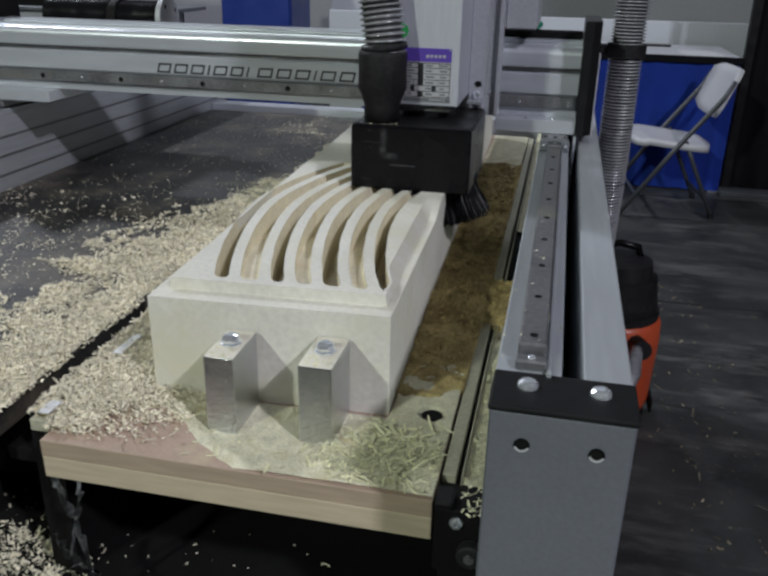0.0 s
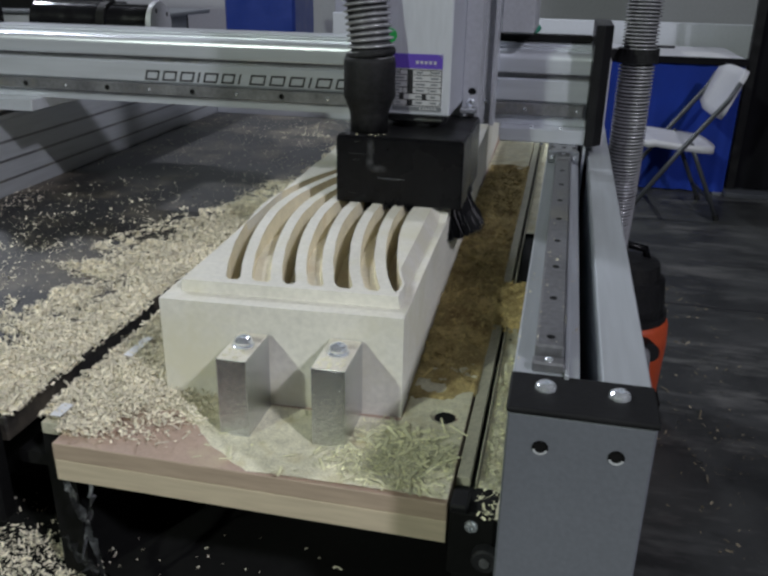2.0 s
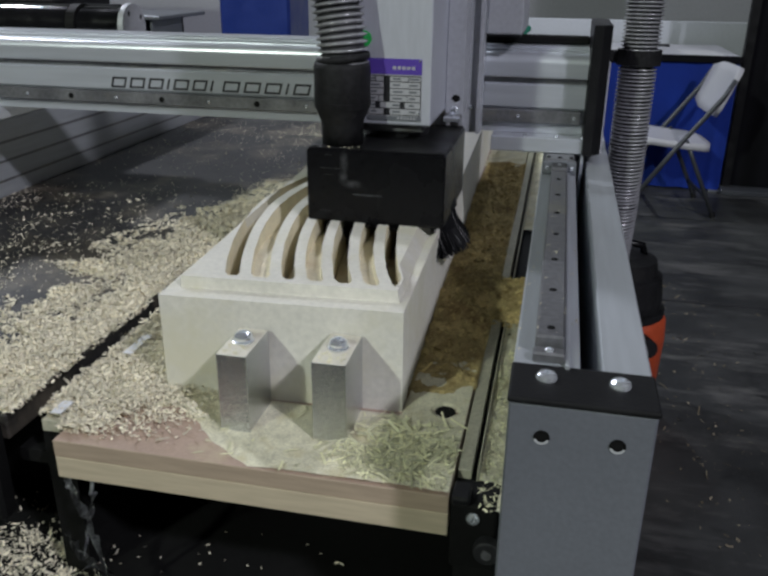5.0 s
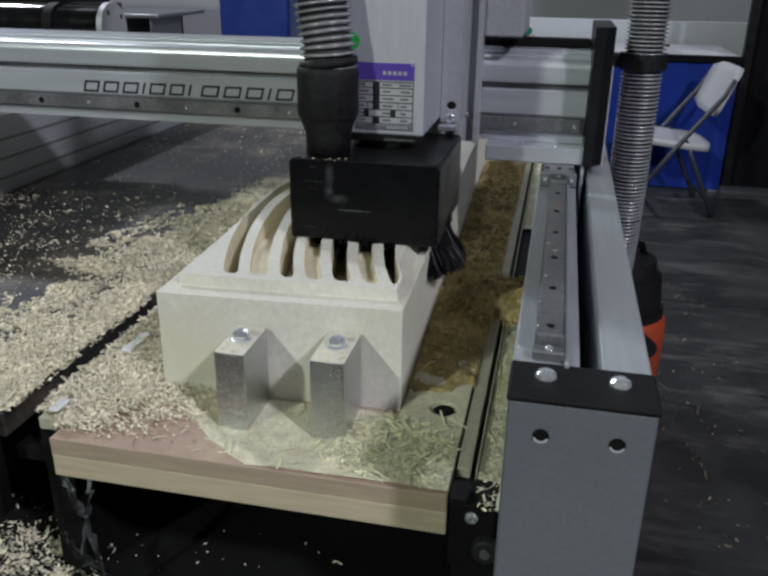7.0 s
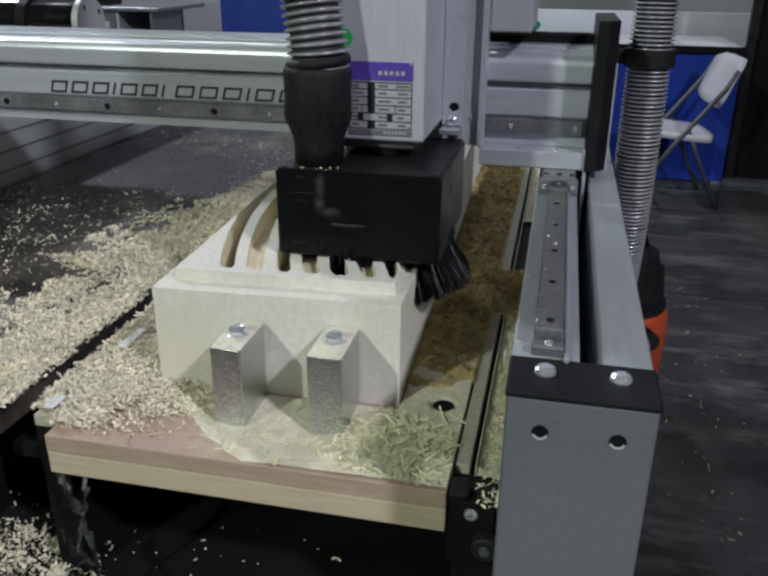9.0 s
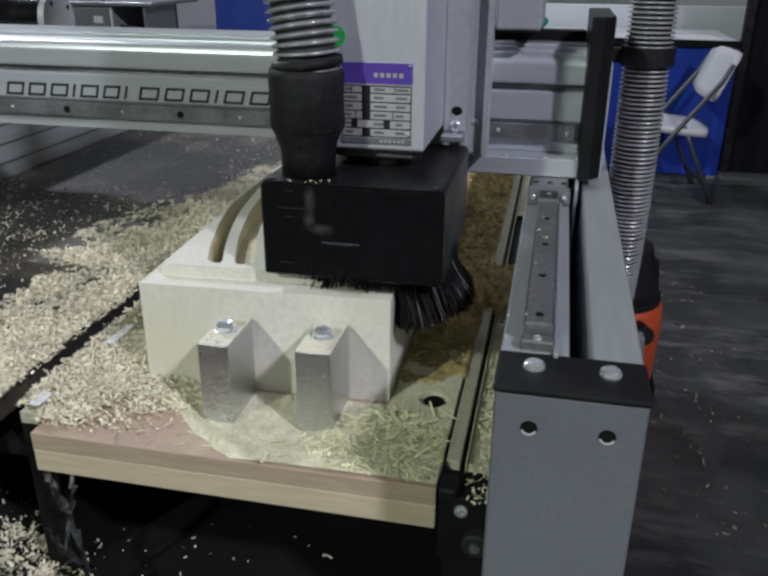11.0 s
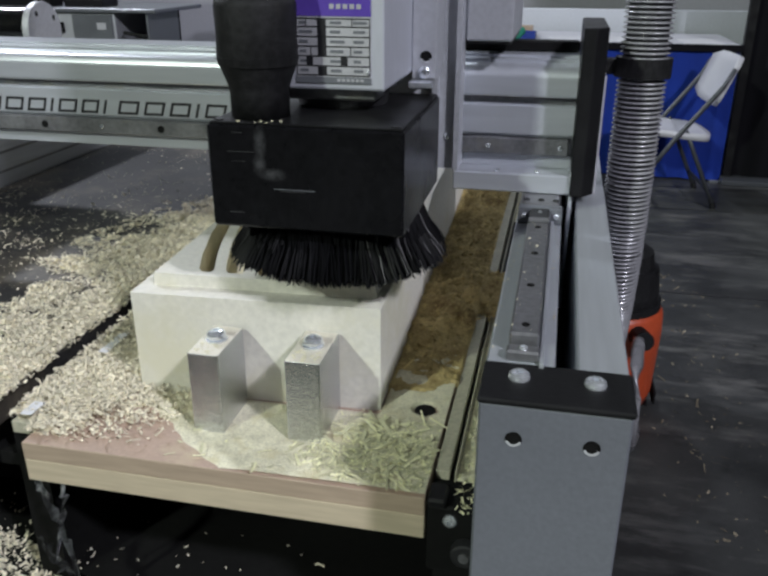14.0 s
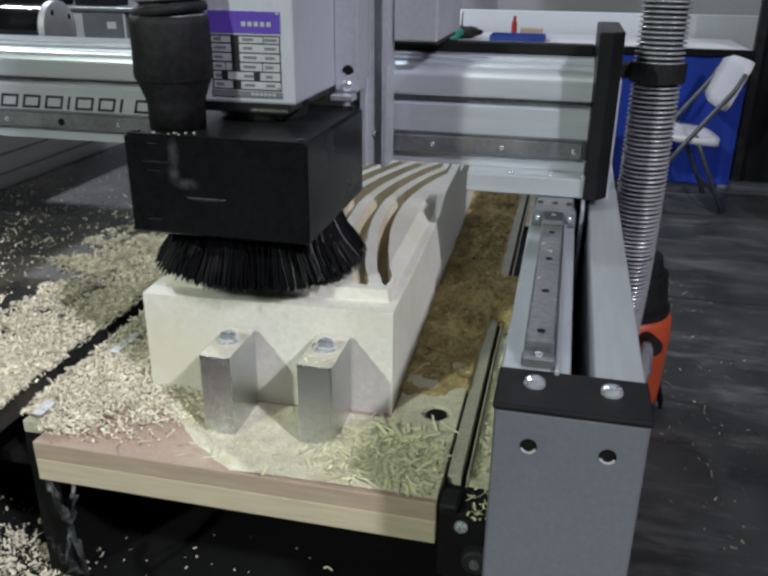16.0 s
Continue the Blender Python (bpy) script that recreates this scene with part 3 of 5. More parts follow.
def clamp(x0, x1, y0, y1, h, screw, lean):
    g = thing("clamp_block", "sawn aluminium clamp block screwed down before the pale block", "clamp", "clamps before the block")
    own = box(x0, x1, y0, y1, 0.0, h, 0.0012, 2)
    for v in own.verts:
        v.co.x += lean * (v.co.y - y0)
    for f in own.faces:
        f.material_index = 1 if f.normal.z > 0.9 else 0
    part("block", own, [CLAMPALU, CLAMPTOP], g)
    sx, sy = screw
    part("washer", cyl((sx, sy, h), (sx, sy, h + 0.0020), 0.0108, seg=24, bevel=0.0005), ZINC, g)
    part("spring_washer", cyl((sx, sy, h + 0.0021), (sx, sy, h + 0.0042), 0.0086, seg=20, bevel=0.0004), ZINC, g)
    socket_screw("screw_head", g, sx, sy, h + 0.0042, 0.0092)
    crumbs = bmesh.new()
    rc = random.Random(int(abs(x0) * 1e4))
    for i in range(26):
        cx, cy, w = rc.uniform(x0 + 0.003, x1 - 0.003), rc.uniform(y0 + 0.003, y0 + 0.024), rc.uniform(0.0005, 0.0013)
        box(cx - w, cx + w * 1.6, cy - w, cy + w, h - 0.0002, h + w * 0.7, bm=crumbs)
    part("crumbs", crumbs, DUST, g, "pale crumbs of dust")["kind"] = "stuff"
    return g


clamp(-0.2322, -0.2018, 0.0545, 0.1165, 0.0837, (-0.2165, 0.087), 0.0)
clamp(-0.1385, -0.1052, 0.0570, 0.1230, 0.0850, (-0.1215, 0.092), 0.0)


# ---------------------------------------------------------------- the gantry

GX0, GX1 = -1.04, 0.103


def gantry():
    g = thing("gantry", "grey aluminium gantry beam on two feet across the bed", "machine gantry")
    F, B = 0.829, 0.935
    part("lower_beam", prism([(F + 0.006, 0.193), (F + 0.006, 0.208), (F + 0.012, 0.208), (F + 0.012, 0.2285), (F + 0.004, 0.2285), (F, 0.2325), (F, 0.264), (F + 0.003, 0.266), (B, 0.266), (B, 0.193)], "x", GX0, GX1), ALU, g)
    part("slot", box(GX0, GX1, F + 0.010, B, 0.2662, 0.2745), STEEL, g, "dark slot along the beam")
    part("upper_beam", prism([(F + 0.001, 0.2748), (F, 0.277), (F, 0.2945), *[(F + 0.014 - 0.014 * math.cos(a * math.pi / 16), 0.2945 + 0.014 * math.sin(a * math.pi / 16)) for a in range(1, 8)], (F + 0.016, 0.3088), (F + 0.024, 0.3105), (F + 0.024, 0.3135), (F + 0.046, 0.3135), (F + 0.046, 0.3165), (B, 0.3165), (B, 0.2748)], "x", GX0, GX1), ALU, g)
    rail = part("linear_rail", box(GX0 + 0.02, GX1 - 0.004, F - 0.003, F + 0.0118, 0.2085, 0.2280, 0.0015), STEEL, g, "steel linear rail with bolt holes")
    for i in range(13):
        x = 0.0898 - 0.0833 * i
        if i < 3 or i % 2 == 1:
            socket_screw("rail_bolt", rail, x, F - 0.003, 0.2180, 0.0030, "-y")
        else:
            disc_hole("rail_hole", rail, x, F - 0.003, 0.2180, 0.0036, "-y", False)
    # plain dark shapes that stand in for the maker's lettering
    def mark(x, w, kind):
        own = bmesh.new()
        z0, z1, t, s = 0.2345, 0.2518, 0.0031, 0.30
        bars = {"ring": [(0, w, z0, z0 + t), (0, w, z1 - t, z1), (0, t, z0 + t, z1 - t), (w - t, w, z0 + t, z1 - t)],
                "bar": [(0, t, z0, z1)]}[kind]
        for a, b, c, d in bars:
            q = box(x + a, x + b, F - 0.0007, F + 0.0002, c, d)
            for v in q.verts:
                v.co.x += s * (v.co.z - z0)
            merge(own, q)
        part("lettering_mark", own, INK, g, "black printed mark")
    x = -0.668
    for kind, w in (("ring", 0.026), ("ring", 0.026), ("ring", 0.026), ("bar", 0.004), ("ring", 0.026), ("ring", 0.024), ("bar", 0.004)):
        mark(x, w, kind)
        x += w + 0.0075
    x = -0.470
    for kind, w in (("ring", 0.028), ("ring", 0.027), ("ring", 0.027), ("bar", 0.004), ("ring", 0.027), ("ring", 0.027)):
        mark(x, w, kind)
        x += w + 0.0085
    # right foot on its bearing, and left foot
    part("foot_plate", box(-0.030, 0.1215, 0.800, 0.96, 0.1705, 0.1925, 0.0015), ALU, g, "machined foot plate")
    for bx in (0.02, 0.066, 0.104):
        socket_screw("foot_bolt", g, bx, 0.812, 0.1925, 0.0034)
    bearing = part("bearing_block", box(0.0530, 0.0950, 0.7600, 0.945, 0.1535, 0.1700, 0.002), STEEL, g, "steel bearing block on the rail")
    part("seal", box(0.0505, 0.0975, 0.7440, 0.7598, 0.1522, 0.1695, 0.001), GREYSTEEL, bearing)
    socket_screw("seal_screw", bearing, 0.057, 0.744, 0.1615, 0.0030, "-y")
    socket_screw("seal_screw", bearing, 0.091, 0.744, 0.1615, 0.0030, "-y")
    part("grease_nipple", cyl((0.074, 0.744, 0.1655), (0.074, 0.728, 0.1685), 0.0032), ZINC, bearing)
    for bx in (0.058, 0.074, 0.090):
        socket_screw("top_screw", bearing, bx, 0.775, 0.1700, 0.0034, "z", BEARDARK)
    part("rail_wiper", box(0.0645, 0.0835, 0.705, 0.7438, 0.1683, 0.1700, 0.0006), BEARDARK, bearing, "dark wiper strip on the rail")
    part("wiper_lug", box(0.0635, 0.0845, 0.698, 0.7048, 0.1683, 0.1725, 0.0008), STEEL, bearing)
    part("slot_tongue", box(0.1035, 0.1075, 0.800, 0.95, 0.03, 0.1703, 0.0008), ALU, g, "thin plate reaching down into the rail slot")
    part("end_plate", prism([(0.104, 0.795), (0.1175, 0.795), (0.1305, 0.812), (0.1305, 0.965), (0.104, 0.965)], "z", 0.1700, 0.3530, 0.0012), BLACKPLATE, g, "thick black end plate")
    part("white_edge", box(0.1308, 0.1335, 0.83, 0.96, 0.165, 0.300, 0.0005), WHITEPLASTIC, g)
    part("foot_plate", box(-1.09, -0.885, 0.800, 0.96, 0.1705, 0.1925, 0.0015), ALU, g, "machined foot plate")
    part("bearing_block", box(LX1 - 0.045, LX1 - 0.006, 0.805, 0.945, 0.1545, 0.1700, 0.002), STEEL, g)
    part("end_plate", box(-1.075, -1.0402, 0.795, 0.965, 0.193, 0.36, 0.0015), BLACKPLATE, g)
    # motor along the top
    motor = part("motor", cyl((-1.16, 1.25, 0.298), (-0.975, 1.25, 0.298), 0.045, seg=36, bevel=0.003), GLOSSBLACK, g, "polished black motor", smooth=False)
    part("gearbox", cyl((-0.974, 1.25, 0.298), (-0.862, 1.25, 0.298), 0.042, seg=36, bevel=0.003), GLOSSBLACK, motor)
    part("motor_ring", cyl((-0.988, 1.25, 0.298), (-0.966, 1.25, 0.298), 0.047, seg=36, bevel=0.001), FRAMEBLACK, motor)
    flange = part("motor_flange", cyl((-0.862, 1.25, 0.298), (-0.848, 1.25, 0.298), 0.050, seg=36, bevel=0.002), ALUPLATE, motor, "grey round flange with bolt holes")
    for a in range(4):
        disc_hole("flange_hole", flange, -0.8479, 1.25 + 0.036 * math.cos(a * 1.571 + 0.6), 0.298 + 0.036 * math.sin(a * 1.571 + 0.6), 0.005, "x")
    part("motor_bracket", box(-1.10, -0.90, 0.9352, 1.30, 0.252, 0.266, 0.002), GREYSTEEL, g)
    part("cable_bed", box(-0.16, GX1, 0.905, 0.934, 0.3168, 0.329, 0.002), FRAMEBLACK, g, "black cable bed on the beam")
    return g


GANTRY = gantry()


def carriage():
    """The cross slide that runs along the gantry beam."""
    c = thing("cross_slide", "grey aluminium cross slide on the gantry beam", "machine slide")
    part("slide_plate", box(-0.18, -0.050, 0.790, 0.808, 0.200, 0.82, 0.0015), ALUPLATE, c)
    ch = part("guide_channel", prism([(-0.0560, 0.776), (-0.0505, 0.776), (-0.0505, 0.786), (-0.0310, 0.786), (-0.0310, 0.776), (-0.0255, 0.776), (-0.0255, 0.815), (-0.0560, 0.815)], "z", 0.1985, 0.82), ALUPLATE, c, "upright guide channel")
    socket_screw("channel_screw", ch, -0.0400, 0.786, 0.2350, 0.0036, "-y")
    socket_screw("channel_screw", ch, -0.0400, 0.786, 0.4400, 0.0032, "-y")
    part("bracket", box(-0.0240, 0.026, 0.800, 0.980, 0.3370, 0.52, 0.002), ALUPLATE, c, "grey bracket over the beam")
    part("bracket_pad", box(-0.0240, 0.024, 0.812, 0.960, 0.3330, 0.3368), BEARDARK, c)
    part("cable_sleeve", tube([(-0.02, 0.985, 0.330), (0.0, 0.978, 0.326), (0.010, 0.97, 0.323), (0.020, 0.975, 0.328), (0.026, 0.99, 0.334)], 0.0055, 8), GREENWRAP, c, "green cable sleeve", smooth=True)
    return c


CARRIAGE = carriage()


def bristle_ring(cx, cy, z_top, z_tip, r_top, r_tip, count, where, thick=1.0):
    rng = random.Random(5)
    verts, faces = [], []
    for i in range(count):
        a = rng.uniform(0, math.tau)
        while not where(a):
            a = rng.uniform(0, math.tau)
        depth = rng.random()
        rt = r_top * (1 - 0.16 * depth)
        flare = r_tip * (1 - 0.26 * depth) * rng.uniform(0.95, 1.05)
        zt = z_tip + rng.uniform(-0.003, 0.007) + 0.006 * (1 - depth)
        a2 = a + rng.gauss(0, 0.045)
        p = Vector((cx + rt * math.cos(a), cy + rt * math.sin(a), z_top))
        q = Vector((cx + flare * math.cos(a2), cy + flare * math.sin(a2), zt))
        m = p.lerp(q, 0.5) + Vector((math.cos(a), math.sin(a), 0)) * -0.004
        w = rng.uniform(0.0007, 0.0013) * thick
        side = Vector((-math.sin(a), math.cos(a), 0)) * w
        out = Vector((math.cos(a), math.sin(a), 0.3)) * w
        base = len(verts)
        for c0, s in ((p, 1.0), (m, 0.9), (q, 0.55)):
            verts += [c0 - side * s, c0 + side * s, c0 + out * s]
        for k in (0, 3):
            for u in range(3):
                faces.append((base + k + u, base + k + (u + 1) % 3, base + k + 3 + (u + 1) % 3, base + k + 3 + u))
    own = bmesh.new()
    me = bpy.data.meshes.new("tmp")
    me.from_pydata(verts, [], faces)
    own.from_mesh(me)
    bpy.data.meshes.remove(me)
    return own


def rubbed_shoe():
    """The shoe's black plastic with a dusty rub that runs down from the cuff and spreads to the right."""
    m = BLACKSHOE.copy()
    m.name = "rubbed_black_plastic"
    nt = m.node_tree
    b = nt.nodes["Principled BSDF"]
    before = b.inputs["Base Color"].links[0].from_socket
    tc = nt.nodes.new("ShaderNodeTexCoord")
    n = nt.nodes.new("ShaderNodeTexNoise")
    n.inputs["Scale"].default_value, n.inputs["Detail"].default_value, n.inputs["Roughness"].default_value = 190, 7, 0.7
    nt.links.new(tc.outputs["Object"], n.inputs["Vector"])
    total = None
    for x, z, rx, rz in ((-0.1655, 0.203, 0.009, 0.024), (-0.1670, 0.185, 0.010, 0.016), (-0.1560, 0.176, 0.019, 0.009)):
        mp = nt.nodes.new("ShaderNodeMapping")
        mp.inputs["Scale"].default_value = (1 / rx, 1 / 0.03, 1 / rz)
        mp.inputs["Location"].default_value = (-x / rx, -0.534 / 0.03, -z / rz)
        nt.links.new(tc.outputs["Object"], mp.inputs["Vector"])
        g = nt.nodes.new("ShaderNodeTexGradient")
        g.gradient_type = "SPHERICAL"
        nt.links.new(mp.outputs[0], g.inputs["Vector"])
        if total is None:
            total = g.outputs["Fac"]
        else:
            mx = nt.nodes.new("ShaderNodeMath")
            mx.operation = "MAXIMUM"
            nt.links.new(total, mx.inputs[0])
            nt.links.new(g.outputs["Fac"], mx.inputs[1])
            total = mx.outputs[0]
    add = nt.nodes.new("ShaderNodeMath")
    add.operation = "MULTIPLY"
    nt.links.new(total, add.inputs[0])
    nt.links.new(n.outputs["Fac"], add.inputs[1])
    r = nt.nodes.new("ShaderNodeMapRange")
    r.inputs["From Min"].default_value, r.inputs["From Max"].default_value = 0.14, 0.52
    nt.links.new(add.outputs[0], r.inputs["Value"])
    mix = nt.nodes.new("ShaderNodeMix")
    mix.data_type = "RGBA"
    nt.links.new(r.outputs[0], mix.inputs["Factor"])
    nt.links.new(before, mix.inputs["A"])
    mix.inputs["B"].default_value = (0.052, 0.053, 0.056, 1)
    nt.links.new(mix.outputs["Result"], b.inputs["Base Color"])
    return m


def router_head():
    h = thing("router_spindle", "grey router spindle with black dust shoe and brush", "router")
    shoe = part("dust_shoe", prism([(-0.2138, 0.534), (-0.0399, 0.534), (-0.0399, 0.725), (-0.2138, 0.725)], "z", 0.1262, 0.2175, 0.0022), rubbed_shoe(), h, "scuffed glossy black dust shoe")
    part("shoe_lid", box(-0.2116, -0.0421, 0.5365, 0.7225, 0.2177, 0.2195, 0.0006), BLACKPLATE, shoe)
    for x, y in ((-0.2052, 0.5435), (-0.0487, 0.5435), (-0.0487, 0.714), (-0.2052, 0.714)):
        part("lid_screw", cyl((x, y, 0.2196), (x, y, 0.2210), 0.0042, seg=16, bevel=0.0005), BEARDARK, shoe)
    part("scratch", box(-0.155, -0.118, 0.5334, 0.5341, 0.1630, 0.1635), GREYSTEEL, shoe)
    part("scratch", box(-0.192, -0.180, 0.5337, 0.5341, 0.1862, 0.1864), SMEAR, shoe)
    rs = random.Random(9)
    for x0, x1, z in ((-0.196, -0.171, 0.1945), (-0.197, -0.183, 0.1400), (-0.190, -0.181, 0.2110), (-0.150, -0.126, 0.1615)):
        part("scratch", box(x0, x1, 0.5337, 0.5341, z, z + 0.00035), SMEAR, shoe)
    crumbs = bmesh.new()
    for i in range(9):
        x, y, w = rs.gauss(-0.165, 0.022), rs.uniform(0.5372, 0.552), rs.uniform(0.0003, 0.0010)
        if -0.205 < x < -0.045:
            box(x - w, x + w * 1.5, y - w, y + w, 0.2194, 0.2195 + w, bm=crumbs)
    part("crumbs", crumbs, DUST, shoe, "pale crumbs on the lid")["kind"] = "stuff"
    brush = part("brush", cyl((-0.124, 0.630, 0.110), (-0.124, 0.630, 0.1278), 0.082, 0.078, 40), BLACKSHOE, h, "round black bristle brush")
    skirt = tube([(-0.124, 0.630, 0.128), (-0.124, 0.630, 0.105), (-0.124, 0.630, 0.084)], [0.074, 0.080, 0.088], 40, caps=False)
    part("inner_skirt", skirt, BRISTLE, brush)
    part("bristles", bristle_ring(-0.124, 0.630, 0.128, 0.071, 0.080, 0.099, 2300, lambda a: abs(math.cos(a)) < 0.75), BRISTLE, brush)
    part("side_bristles", bristle_ring(-0.124, 0.630, 0.130, 0.072, 0.081, 0.106, 5200, lambda a: abs(math.cos(a)) > (0.48 if math.cos(a) > 0 and math.sin(a) < 0 else 0.66)), BRISTLE, h, "bristles splayed out on both sides")
    part("side_bristles", bristle_ring(-0.124, 0.630, 0.130, 0.098, 0.081, 0.098, 160, lambda a: abs(a - 4.15) < 0.16), BRISTLE, h)
    # thin pale bristles added as painted glints at the front right
    part("glint_bristles", bristle_ring(-0.124, 0.630, 0.129, 0.074, 0.082, 0.107, 110, lambda a: 5.25 < a < 6.25, 0.32), GLINT, h, "pale bristles standing in for glints on the brush")
    # cutter and nose
    part("nose", cyl((-0.124, 0.655, 0.2196), (-0.124, 0.655, 0.2425), 0.043, 0.047, 32, 0.001), BEARDARK, h, "dark spindle nose")
    part("nose_plate", box(-0.170, -0.080, 0.606, 0.735, 0.2290, 0.2398, 0.002), STEEL, h)
    part("cutter", cyl((-0.124, 0.630, 0.090), (-0.124, 0.630, 0.2175), 0.006, seg=16), ZINC, h)
    body = part("spindle_body", box(-0.1790, -0.0695, 0.594, 0.760, 0.2400, 0.80, 0.0025, 2), SPINDLE, h, "ribless grey aluminium spindle body")
    part("mount_plate", box(-0.1900, -0.0440, 0.7605, 0.7750, 0.2450, 0.80, 0.0012), ALUPLATE, h, "grey mounting plate")
    part("side_cheek", box(-0.0692, -0.0440, 0.7200, 0.7603, 0.2345, 0.80, 0.0012), ALUPLATE, h)
    disc_hole("cheek_hole", h, -0.0545, 0.7199, 0.2565, 0.0046, "-y")
    socket_screw("cheek_screw", h, -0.0560, 0.7199, 0.2412, 0.0064, "-y")
    part("foot_clip", box(-0.0690, -0.0450, 0.700, 0.7195, 0.2275, 0.2343, 0.001), ZINC, h)
    y = 0.594
    plate = part("nameplate", box(-0.1500, -0.0815, y - 0.0009, y + 0.0002, 0.2460, 0.3215, 0.0002), LABELGREY, h, "silver rating plate with purple heading")
    part("heading", box(-0.1500, -0.0815, y - 0.0013, y - 0.0008, 0.3025, 0.3215), PURPLE, plate, "purple heading band")
    own = bmesh.new()
    for i, (a, b) in enumerate(((-0.118, -0.114), (-0.112, -0.108), (-0.106, -0.102), (-0.100, -0.096), (-0.094, -0.090))):
        box(a, b, y - 0.0016, y - 0.0012, 0.3085, 0.3125, bm=own)
    part("heading_marks", own, LABELGREY, plate)
    zs = [0.2530, 0.2610, 0.2692, 0.2774, 0.2856, 0.2938, 0.3005]
    for z in zs:
        part("rule", box(-0.1490, -0.0825, y - 0.0013, y - 0.0008, z - 0.0005, z + 0.0005), INK, plate)
    for x in (-0.1490, -0.0830):
        part("rule", box(x, x + 0.0008, y - 0.0013, y - 0.0008, zs[0], zs[-1]), INK, plate)
    for i, x in ((5, -0.0985), (5, -0.140), (2, -0.1000), (2, -0.136), (1, -0.139)):
        part("rule", box(x, x + 0.0007, y - 0.0013, y - 0.0008, zs[i], zs[min(i + 1, 6)]), INK, plate)
    for a, b, c, d in ((-0.1292, -0.1215, 0.2692, 0.3005), (-0.1400, -0.1340, 0.2612, 0.2690), (-0.1085, -0.1025, 0.2612, 0.2690), (-0.1292, -0.1215, 0.2532, 0.2608)):
        part("dark_field", box(a, b, y - 0.0014, y - 0.0008, c, d), INK, plate)
    rng = random.Random(3)
    for zc in (0.2570, 0.2650, 0.2733, 0.2815, 0.2897, 0.2972):
        for x in (-0.146, -0.118, -0.097):
            part("entry_bar", box(x, x + rng.uniform(0.006, 0.013), y - 0.0013, y - 0.0008, zc - 0.0012, zc + 0.0012), GREYSTEEL, plate)
    part("footer_bar", box(-0.1500, -0.0815, y - 0.0012, y - 0.0008, 0.2462, 0.2515), GREYSTEEL, plate)
    own = bmesh.new()
    for i in range(6):
        box(-0.112 + i * 0.0042, -0.1092 + i * 0.0042, y - 0.0016, y - 0.0011, 0.2478, 0.2502, bm=own)
    part("footer_marks", own, LABELGREY, plate)
    for x in (-0.0840,):
        for z in (0.3195, 0.2560):
            part("rivet", cyl((x, y - 0.0008, z), (x, y - 0.0026, z), 0.0018, 0.0012, 12), ZINC, plate)
    part("sticker", cyl((-0.1545, y - 0.0001, 0.3440), (-0.1545, y - 0.0009, 0.3440), 0.0095, seg=24), GREENDOT, h, "round green sticker")
    # suction cuff on the shoe
    cx, cy = -0.1765, 0.5700
    prof = [(0.0258, 0.2196), (0.0260, 0.2420), (0.0275, 0.2480), (0.0338, 0.2650), (0.0350, 0.2700), (0.0345, 0.2900), (0.0350, 0.3120), (0.0335, 0.3180), (0.0310, 0.3185)]
    part("suction_cuff", tube([(cx, cy, z) for _, z in prof], [r for r, _ in prof], 36), RUBBER, h, "black rubber suction cuff", smooth=True)
    part("cuff_band", tube([(cx, cy, 0.2640), (cx, cy, 0.2712)], [0.0343, 0.0355], 36), RUBBER, h)
    return h, brush


HEAD, BRUSH = router_head()


def ribbed_hose(name, pts, radius, pitch, label, squash=0.80):
    """A corrugated hose along a smooth path."""
    pts = [Vector(p) for p in pts]
    fine = []
    for i in range(len(pts) - 1):
        p0, p1, p2, p3 = pts[max(i - 1, 0)], pts[i], pts[i + 1], pts[min(i + 2, len(pts) - 1)]
        n = max(int((p2 - p1).length / (pitch / 6)), 2)
        for k in range(n):
            s = k / n
            fine.append(0.5 * ((2 * p1) + (p2 - p0) * s + (2 * p0 - 5 * p1 + 4 * p2 - p3) * s * s + (3 * p1 - p0 - 3 * p2 + p3) * s ** 3))
    fine.append(pts[-1])
    run, radii = 0.0, []
    for i, p in enumerate(fine):
        run += (p - fine[i - 1]).length if i else 0
        w = 0.5 + 0.5 * math.cos(run / pitch * math.tau)
        radii.append(radius * (squash + (1 - squash) * w ** 1.3))
    own = tube(fine, radii, 28)
    own.verts.index_update()
    # faces low between the ribs get the shade there as a dark colour
    for f in own.faces:
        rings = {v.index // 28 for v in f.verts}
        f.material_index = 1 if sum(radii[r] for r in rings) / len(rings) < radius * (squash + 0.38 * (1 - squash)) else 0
    return part(name, own, [HOSE, HOSESHADE], None, smooth=True)


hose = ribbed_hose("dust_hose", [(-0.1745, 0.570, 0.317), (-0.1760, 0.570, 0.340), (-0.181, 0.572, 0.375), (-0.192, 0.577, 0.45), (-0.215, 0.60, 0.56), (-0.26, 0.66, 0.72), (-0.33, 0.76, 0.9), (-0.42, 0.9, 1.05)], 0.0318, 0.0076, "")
DUST_HOSE = thing("suction_hose", "grey corrugated dust hose on the suction cuff", "hose")
hose.parent = DUST_HOSE
hose.name = "corrugated_tube"
part("hose_end", tube([(-0.1745, 0.570, 0.3186), (-0.1750, 0.570, 0.3225), (-0.1755, 0.570, 0.3265)], [0.0325, 0.0335, 0.0322], 32), RUBBER, DUST_HOSE, "black rubber hose end", smooth=True)

